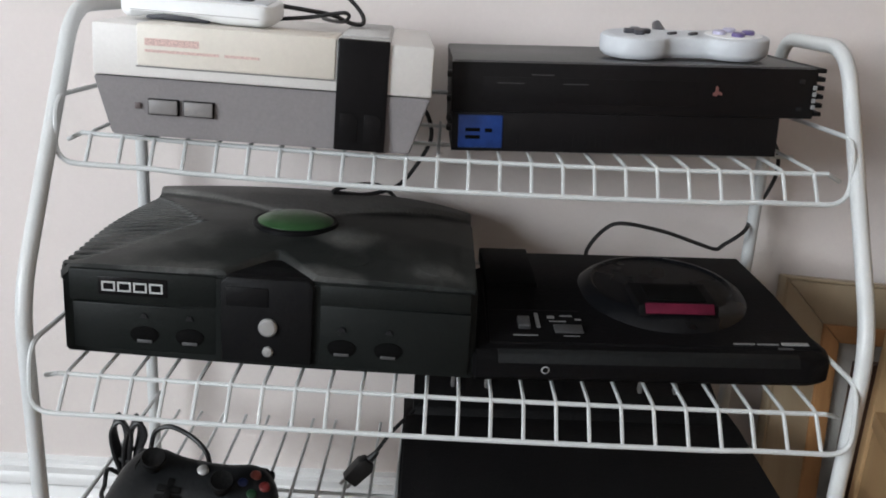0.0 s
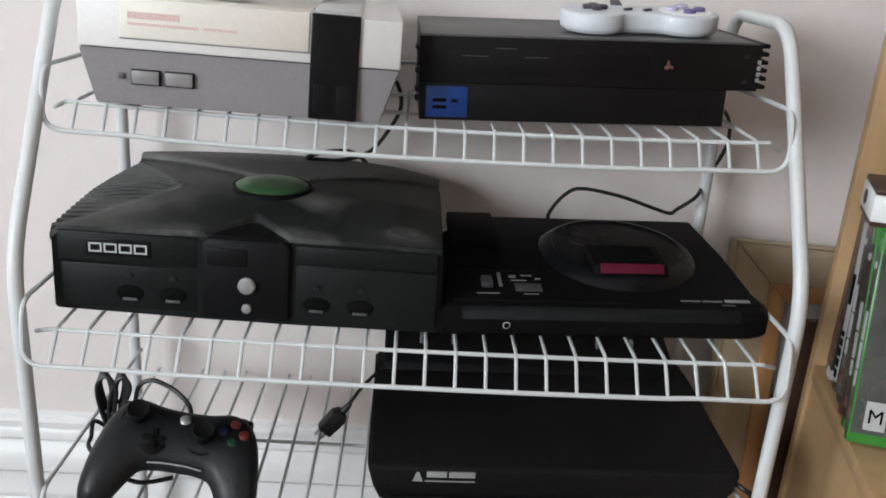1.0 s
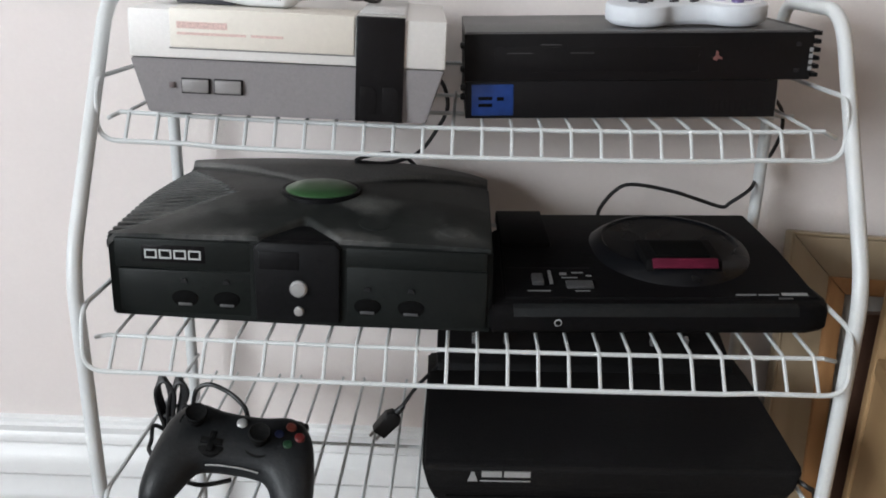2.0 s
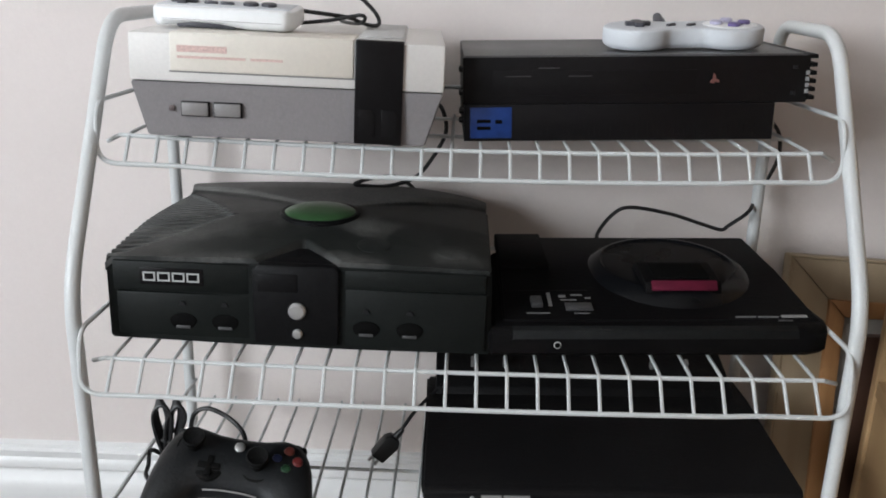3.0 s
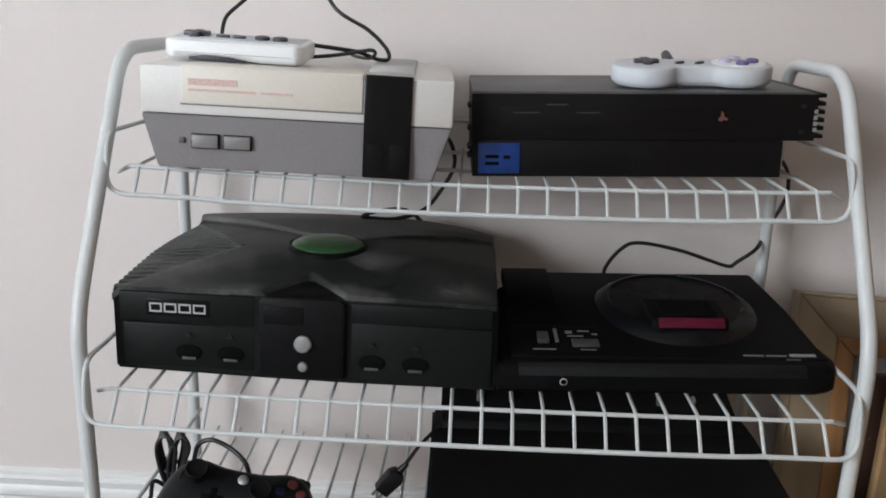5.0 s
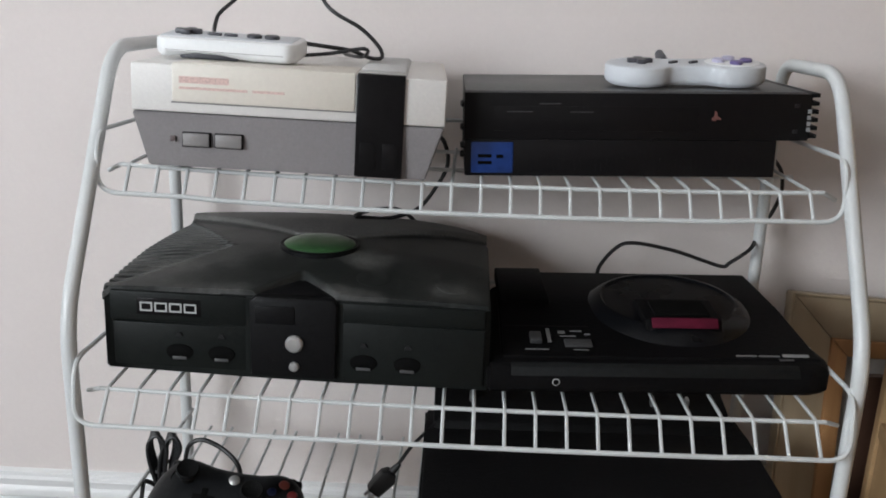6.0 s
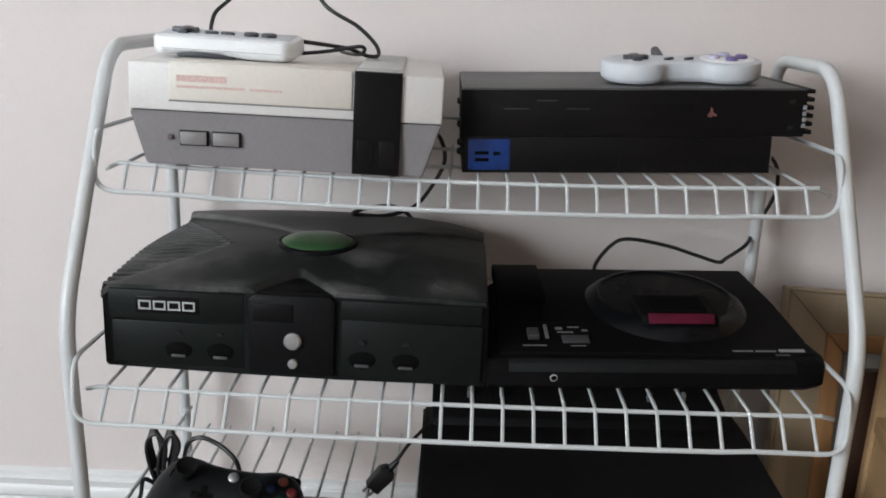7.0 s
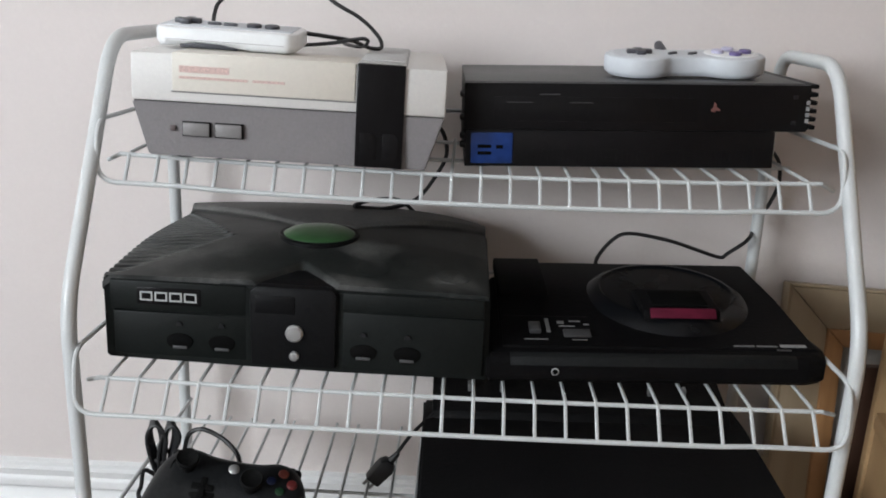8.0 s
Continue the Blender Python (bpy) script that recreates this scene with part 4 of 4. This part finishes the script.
def big_pad(m):
    ob = thing("game_pad", m, "matte black two-grip game pad with coloured buttons", "game pad", "game pads on the rack")
    half = [(0.0, 0.036), (0.020, 0.037), (0.040, 0.041), (0.056, 0.036), (0.067, 0.020), (0.073, -0.005), (0.077, -0.035), (0.0755, -0.055), (0.066, -0.064), (0.053, -0.060), (0.042, -0.044), (0.031, -0.027), (0.017, -0.023)]
    out = half + [(0.0, -0.0225)] + [(-x, y) for x, y in half[:0:-1]]
    path = smooth_path([(x, y, 0) for x, y in out], 4, True)
    shell = pillow(path, [(0.009, -0.016), (0.004, -0.011), (0.001, -0.005), (0.0, 0.0), (0.001, 0.006), (0.0035, 0.011), (0.007, 0.0145), (0.010, 0.016)], 0.003)
    for v in shell.verts:
        g = max(0.0, -v.co.y - 0.005) / 0.058
        v.co.z -= 0.016 * g * g + (0.003 * g if v.co.z > 0 else 0)
    part("shell", shell, M["pad_black"], ob)
    for x, y in ((-0.041, 0.013), (0.019, 0.003)):
        well = part("stick_well", turned([(0.0155, 0.012), (0.0155, 0.0168), (0.0145, 0.0174), (0.0118, 0.0150)], (x, y, 0), 28), M["stick"], ob)
        part("thumb_stick", turned([(0.0064, 0.014), (0.0058, 0.0260), (0.0092, 0.0290), (0.0104, 0.0318), (0.0104, 0.0345), (0.0094, 0.0358), (0.0070, 0.0346), (0.001, 0.0340)], (x, y, 0), 28), M["stick"], well)
    dish = part("pad_dish", turned([(0.0135, 0.012), (0.0135, 0.0165), (0.0120, 0.0172)], (-0.023, -0.004, 0), 28), M["stick"], ob)
    bm = bmesh.new()
    add_box(bm, -0.0330, -0.0130, -0.0070, -0.0010, 0.0165, 0.0200, 0.0008)
    add_box(bm, -0.0260, -0.0200, -0.0140, 0.0060, 0.0165, 0.0200, 0.0008)
    part("direction_cross", bm, M["stick"], dish)
    part("guide_button", turned([(0.0050, 0.016), (0.0050, 0.0195), (0.0038, 0.0206), (0.001, 0.0210)], (0.0, 0.019, 0), 24), M["silver"], ob, "round silver button")
    for x, y, k, n in ((0.045, 0.0235, "amber_btn", "orange"), (0.0545, 0.0140, "red_btn", "red"), (0.0355, 0.0140, "blue_btn", "blue"), (0.045, 0.0045, "green_btn", "green")):
        part("face_button", turned([(0.0050, 0.013), (0.0050, 0.0182), (0.0038, 0.0198), (0.001, 0.0204)], (x, y, 0), 20), M[k], ob, n + " round button")
    for x in (-0.013, 0.013):
        part("pill_button", box(x - 0.0035, x + 0.0035, 0.0175, 0.0210, 0.014, 0.0172, 0.0012), M["satin"], ob)
    for s in (-1, 1):
        part("bumper", box(s * 0.043 - 0.018, s * 0.043 + 0.018, 0.029, 0.0385, -0.003, 0.0075, 0.0035), M["pad_black"], ob)
        part("trigger", box(s * 0.045 - 0.010, s * 0.045 + 0.010, 0.034, 0.047, -0.016, -0.004, 0.003), M["pad_black"], ob)
    part("front_seam", tube(smooth_path([(-0.024, -0.0232, 0.0085), (-0.012, -0.0222, 0.0095), (0.0, -0.0220, 0.0098), (0.012, -0.0222, 0.0095), (0.024, -0.0232, 0.0085)], 4), 0.0009, 8), M["silver"], ob, "thin shiny lower edge")
    return ob


PAD = Matrix.Translation((-0.1960, 0.045, 0.3020)) @ pose(0, 0, 0, 0, 0, -2) @ pose(0, 0, 0, 25) @ pose(0, 0, 0, 0, 11, 0)
big_pad(PAD)


# ---- cables ----
def cable(points, r, label, name="cable", steps=10):
    ob = tagged(new(name, mesh_of(name, tube(smooth_path(points, steps), r, 8), M["rubber"])), label, "cable")
    return ob


cable([(-0.225, 0.156, 0.712), (-0.232, 0.185, 0.714), (-0.234, 0.200, 0.724), (-0.231, 0.205, 0.733), (-0.218, 0.21, 0.745), (-0.185, 0.22, 0.775), (-0.150, 0.22, 0.768), (-0.126, 0.20, 0.741), (-0.097, 0.20, 0.724), (-0.080, 0.20, 0.708), (-0.077, 0.198, 0.698), (-0.086, 0.185, 0.6985), (-0.100, 0.165, 0.706), (-0.118, 0.150, 0.7100), (-0.146, 0.145, 0.7135)],
      0.0019, "black game pad cord looping over the white console")
cable([(-0.146, 0.150, 0.7015), (-0.118, 0.150, 0.7045), (-0.096, 0.152, 0.7085), (-0.088, 0.152, 0.7095), (-0.085, 0.155, 0.7070), (-0.089, 0.162, 0.7020), (-0.100, 0.185, 0.6995), (-0.115, 0.22, 0.6985), (-0.120, 0.262, 0.697)],
      0.0017, "black cord lying on the white console top")
cable([(-0.03, 0.262, 0.618), (-0.018, 0.280, 0.606), (-0.013, 0.282, 0.581), (-0.026, 0.284, 0.553), (-0.044, 0.276, 0.532), (-0.072, 0.262, 0.5245), (-0.098, 0.249, 0.5275), (-0.106, 0.244, 0.531), (-0.085, 0.256, 0.535), (-0.060, 0.276, 0.529), (-0.040, 0.300, 0.50), (-0.030, 0.305, 0.455)],
      0.0022, "black cord hanging down behind the white console")
cable([(0.150, 0.236, 0.470), (0.152, 0.252, 0.482), (0.168, 0.260, 0.501), (0.186, 0.260, 0.509), (0.228, 0.260, 0.503), (0.262, 0.26, 0.493), (0.284, 0.260, 0.487), (0.292, 0.260, 0.492), (0.312, 0.262, 0.508), (0.330, 0.300, 0.516), (0.345, 0.306, 0.540), (0.350, 0.304, 0.564), (0.342, 0.300, 0.590), (0.318, 0.302, 0.606), (0.26, 0.304, 0.618), (0.235, 0.300, 0.640)],
      0.0021, "black power cord behind the flat console")
cable([(-0.193, 0.080, 0.314), (-0.199, 0.090, 0.323), (-0.215, 0.100, 0.332), (-0.235, 0.104, 0.3385), (-0.249, 0.106, 0.331), (-0.255, 0.108, 0.312), (-0.262, 0.112, 0.292), (-0.275, 0.118, 0.284)], 0.0023, "black game pad cord")
bundle = thing("cable_bundle", pose(0, 0, 0), "coiled black cord tied in a bundle on the shelf", "cable")
for k in range(10):
    lean = (-0.0072 if k % 2 else 0.0072) + 0.0009 * (k // 2 - 2)
    w, o = 0.0042 + 0.0012 * (k // 2), 0.0021 * (k // 2)
    cx = -0.2785
    part("coil", tube(smooth_path([(cx - 0.002, 0.119 - o, 0.270), (cx + lean * 0.55 - w, 0.121 - o, 0.298), (cx + lean * 1.1 - w, 0.123 - o, 0.322), (cx + lean * 1.15, 0.124 - o, 0.337 - 0.4 * o), (cx + lean * 0.95 + w, 0.122 - o, 0.322), (cx + lean * 0.45 + w * 0.5, 0.120 - o, 0.298), (cx + 0.002, 0.119 - o, 0.270)], 6, True), 0.0021, 8, True), M["rubber"], bundle)
part("tie", tube(smooth_path([(-0.290, 0.117, 0.296), (-0.270, 0.113, 0.292), (-0.262, 0.120, 0.294), (-0.276, 0.130, 0.298)], 6, True), 0.0024, 8, True), M["rubber"], bundle)
cable([(-0.283, 0.118, 0.272), (-0.297, 0.112, 0.285), (-0.299, 0.105, 0.272), (-0.296, 0.090, 0.2685), (-0.270, 0.060, 0.2680), (-0.235, 0.040, 0.2675), (-0.205, 0.050, 0.2670)], 0.0022, "loose black cord under the game pad")

cable([(0.104, 0.110, 0.262), (0.101, 0.080, 0.258), (0.094, 0.060, 0.252), (0.084, 0.050, 0.243), (0.070, 0.050, 0.232), (0.050, 0.060, 0.190), (0.030, 0.120, 0.060), (0.010, 0.200, 0.004), (-0.010, 0.250, 0.004)], 0.0026, "black cord hanging from under the wedge console")
cable([(0.108, 0.110, 0.262), (0.110, 0.080, 0.256), (0.109, 0.060, 0.247), (0.104, 0.052, 0.236), (0.096, 0.060, 0.190), (0.090, 0.120, 0.060), (0.095, 0.200, 0.004), (0.120, 0.250, 0.004)], 0.0020, "second black cord hanging below the lowest shelf")
cable([(0.260, 0.110, 0.262), (0.259, 0.080, 0.255), (0.256, 0.058, 0.247), (0.249, 0.050, 0.234), (0.242, 0.060, 0.180), (0.240, 0.120, 0.050), (0.242, 0.190, 0.004), (0.220, 0.250, 0.004)], 0.0032, "thick black cord hanging below the lowest shelf")
cable([(0.308, 0.038, 0.303), (0.316, 0.034, 0.301), (0.325, 0.026, 0.298), (0.333, 0.028, 0.290), (0.338, 0.036, 0.260), (0.340, 0.050, 0.160), (0.342, 0.080, 0.040), (0.344, 0.110, 0.004)], 0.0024, "black cord leaving the end of the wedge console")

plug = thing("power_plug", pose(-0.066, 0.150, 0.2735, 0, -48, 12), "black moulded power plug on its cord", "plug")
part("plug_body", prism([(-0.014, -0.008), (0.009, -0.0095), (0.016, -0.005), (0.016, 0.005), (0.009, 0.0095), (-0.014, 0.008)], -0.0065, 0.0065, "y", 0.002), M["rubber"], plug)
for z in (-0.004, 0.004):
    part("prong", box(-0.022, -0.013, -0.0007, 0.0007, z - 0.0016, z + 0.0016), M["silver"], plug)
part("strain_relief", turned([(0.0042, 0.0), (0.0036, 0.006), (0.0026, 0.012)], (0, 0, 0), 12), M["rubber"], plug, m=pose(0.015, 0, 0, 0, 90, 0))
part("cord", tube(smooth_path([(0.016, 0, 0), (0.030, 0.003, 0.000), (0.048, 0.012, -0.002), (0.082, 0.03, -0.012)], 8), 0.0020, 8), M["rubber"], plug)

# ---- framed picture leaning on the wall ----
pic = thing("picture_frame", pose(0.356, 0.212, 0.0, -12, 0, 0) @ pose(0, 0, 0, 0, 2.5, 0), "tan wooden picture frame leaning against the wall", "picture frame")
PW, PH = 0.376, 0.458


def mitred(x0, x1, z0, z1, w, y0, y1, mat, name, parent, bevel=0.002):
    """Four mitred bars of a frame, each a part."""
    for bar in ([(x0, z0), (x1, z0), (x1 - w, z0 + w), (x0 + w, z0 + w)], [(x0, z1), (x1, z1), (x1 - w, z1 - w), (x0 + w, z1 - w)],
                [(x0, z0), (x0, z1), (x0 + w, z1 - w), (x0 + w, z0 + w)], [(x1, z0), (x1, z1), (x1 - w, z1 - w), (x1 - w, z0 + w)]):
        part(name, prism(bar, y0, y1, "y", bevel), mat, parent)


mitred(0, PW, 0, PH, 0.0040, -0.013, 0.010, M["frame_tan"], "outer_moulding", pic)
mitred(0.0038, PW - 0.0038, 0.0038, PH - 0.0038, 0.0445, -0.012, 0.008, M["frame_tan"], "frame_bar", pic)
mitred(0.0478, PW - 0.0478, 0.0478, PH - 0.0478, 0.019, -0.017, 0.006, M["frame_brown"], "inner_moulding", pic)
part("mat_board", box(0.066, PW - 0.066, -0.004, 0.002, 0.066, PH - 0.066), M["mat_board"], pic, "grey faded picture behind the moulding")

dark = thing("picture_frame", pose(0.433, 0.199, 0.0, -3, 0, 0), "dark walnut frame standing on edge behind the bookcase", "picture frame")
part("front_rail", box(0.0, 0.034, 0.0, 0.011, 0.0, 0.386, 0.002), M["frame_dark"], dark)
part("back_board", box(0.006, 0.13, 0.012, 0.018, 0.002, 0.376, 0.001), M["frame_dark"], dark)

# ---- bookcase opening towards the rack ----
BX, BY, BZ = 0.437, 0.176, 0.356
BOOKS = pose(BX, BY, 0, 0, 0, -11)
bookcase = thing("bookcase", BOOKS, "light pine bookcase holding game cases beside the rack", "bookcase")
part("side_panel", box(0.0, 0.30, 0.0, 0.017, 0.0, 1.05, 0.0015), M["shelf_wood"], bookcase)
part("side_panel", box(0.0, 0.30, -0.696, -0.679, 0.0, 1.05, 0.0015), M["shelf_wood"], bookcase)
part("back_panel", box(0.292, 0.30, -0.679, 0.0, 0.0, 1.05), M["shelf_wood"], bookcase)
part("shelf_board", box(0.001, 0.290, -0.678, -0.001, BZ - 0.018, BZ, 0.0015), M["shelf_wood"], bookcase)
part("lower_front", box(0.003, 0.021, -0.678, -0.001, 0.0, BZ - 0.019, 0.0015), M["shelf_wood"], bookcase)
part("top_board", box(0.0, 0.30, -0.679, 0.0, 1.032, 1.05, 0.0015), M["shelf_wood"], bookcase)


def game_case(m, sleeve, shell, label, marks=True, cover=False):
    ob = thing("game_case", m, label, "game case", "game cases in the bookcase")
    part("shell", box(0.0, 0.135, -0.007, 0.007, 0.0, 0.190, 0.0016), shell, ob)
    part("spine_sleeve", box(-0.0006, 0.001, -0.0058, 0.0058, 0.010, 0.172), sleeve, ob)
    part("cover_sleeve", box(0.002, 0.131, -0.0077, -0.0066, 0.010, 0.172), sleeve, ob)
    if marks:
        for z0, z1, w in ((0.092, 0.118, 0.0034), (0.066, 0.090, 0.0034), (0.050, 0.064, 0.0030)):
            part("title_bar", box(-0.0012, -0.0005, -w, w, z0, z1), M["print_white"], ob, "pale printed title bar")
        part("spine_badge", turned([(0.0036, 0.0), (0.0036, 0.0012)], (0, 0, 0), 16), M["print_white"], ob, m=pose(-0.0002, 0.0, 0.160, 0, -90, 0))
        part("spine_mark", box(-0.0012, -0.0005, -0.0035, 0.0035, 0.020, 0.031), M["orange_red"], ob, "small orange printed mark")
    if cover:
        plate = part("rating_box", box(0.011, 0.029, -0.0082, -0.0075, 0.014, 0.040), M["print_white"], ob, "white rating box with a letter")
        curve = bpy.data.curves.new("rating_letter", "FONT")
        curve.body, curve.size, curve.extrude, curve.align_x = "M", 0.018, 0.0003, "CENTER"
        tmp = new("rating_letter_source", curve)
        bpy.context.view_layer.update()
        me = bpy.data.meshes.new_from_object(tmp.evaluated_get(bpy.context.evaluated_depsgraph_get()))
        bpy.data.objects.remove(tmp)
        me.materials.clear()
        me.materials.append(M["void"])
        part("rating_letter", me, None, plate, "bold black letter M", m=pose(0.020, -0.0086, 0.0205, 90))
    return ob


game_case(BOOKS @ pose(0.011, -0.014, BZ), M["case_red"], M["case_dark"], "dark red game case standing in the bookcase", False)
dk = game_case(BOOKS @ pose(0.009, -0.0300, BZ + 0.0003, -1), M["case_dark"], M["case_dark"], "dark game case with a pale foot strip", False)
part("foot_strip", box(-0.0012, 0.100, -0.0082, 0.0062, 0.002, 0.012), M["print_white"], dk, "pale strip along the foot")
wl = game_case(BOOKS @ pose(0.008, -0.0560, BZ + 0.0008, -6), M["print_white"], M["case_dark"], "game case with white spine and dark bars", False)
for z0, z1 in ((0.014, 0.022), (0.025, 0.033), (0.036, 0.044), (0.047, 0.054), (0.057, 0.062), (0.090, 0.120)):
    part("title_bar", box(-0.0013, -0.0005, -0.0035, 0.0035, z0, z1), M["void"], wl, "black printed bar")
game_case(BOOKS @ pose(0.006, -0.0830, BZ + 0.0012, -9), M["case_grey"], M["case_dark"], "dark game case with a grey spine", True)
game_case(BOOKS @ pose(0.003, -0.1060, BZ + 0.0014, -11), M["case_dark"], M["case_red"], "game case with a dark spine and reddish edge", False)
game_case(BOOKS @ pose(0.000, -0.1320, BZ + 0.0016, -13), M["case_dark"], M["case_green"], "green game case with dark printed spine", True)
game_case(BOOKS @ pose(-0.003, -0.1540, BZ + 0.0018, -14, 0, -5), M["case_grey"], M["case_green"], "green game case with grey spine and rating box", True, True)

gadget = thing("small_box", BOOKS @ pose(0.016, -0.070, BZ + 0.1862, 0, 0, -6), "small white box with dark lid on the game cases", "box")
part("carton", box(-0.022, 0.045, -0.030, 0.030, 0.004, 0.0285, 0.0015), M["pad_white"], gadget)
part("lid", prism([(-0.0215, -0.0295), (0.0445, -0.0295), (0.0445, 0.0295), (-0.0215, 0.0295)], 0.0287, 0.0340, "z", 0.0015), M["frame_dark"], gadget, "dark brown lid")
part("base_band", box(-0.0212, 0.044, -0.0292, 0.0292, 0.0, 0.004), M["frame_dark"], gadget)
part("round_mark", turned([(0.007, 0.0), (0.007, 0.0008), (0.0045, 0.0010)], (0, 0, 0), 24), M["satin"], gadget, m=pose(-0.0218, 0.010, 0.0165, 0, -90, 0))
lens = part("round_print", turned([(0.0095, 0.0), (0.0095, 0.0010), (0.0080, 0.0014)], (0.008, -0.0295, 0.0163), 28, "y"), M["satin"], gadget)
part("green_dot", turned([(0.0062, 0.0), (0.0062, 0.0020)], (0.008, -0.0295, 0.0163), 24, "y"), M["case_green"], lens, "round green print")
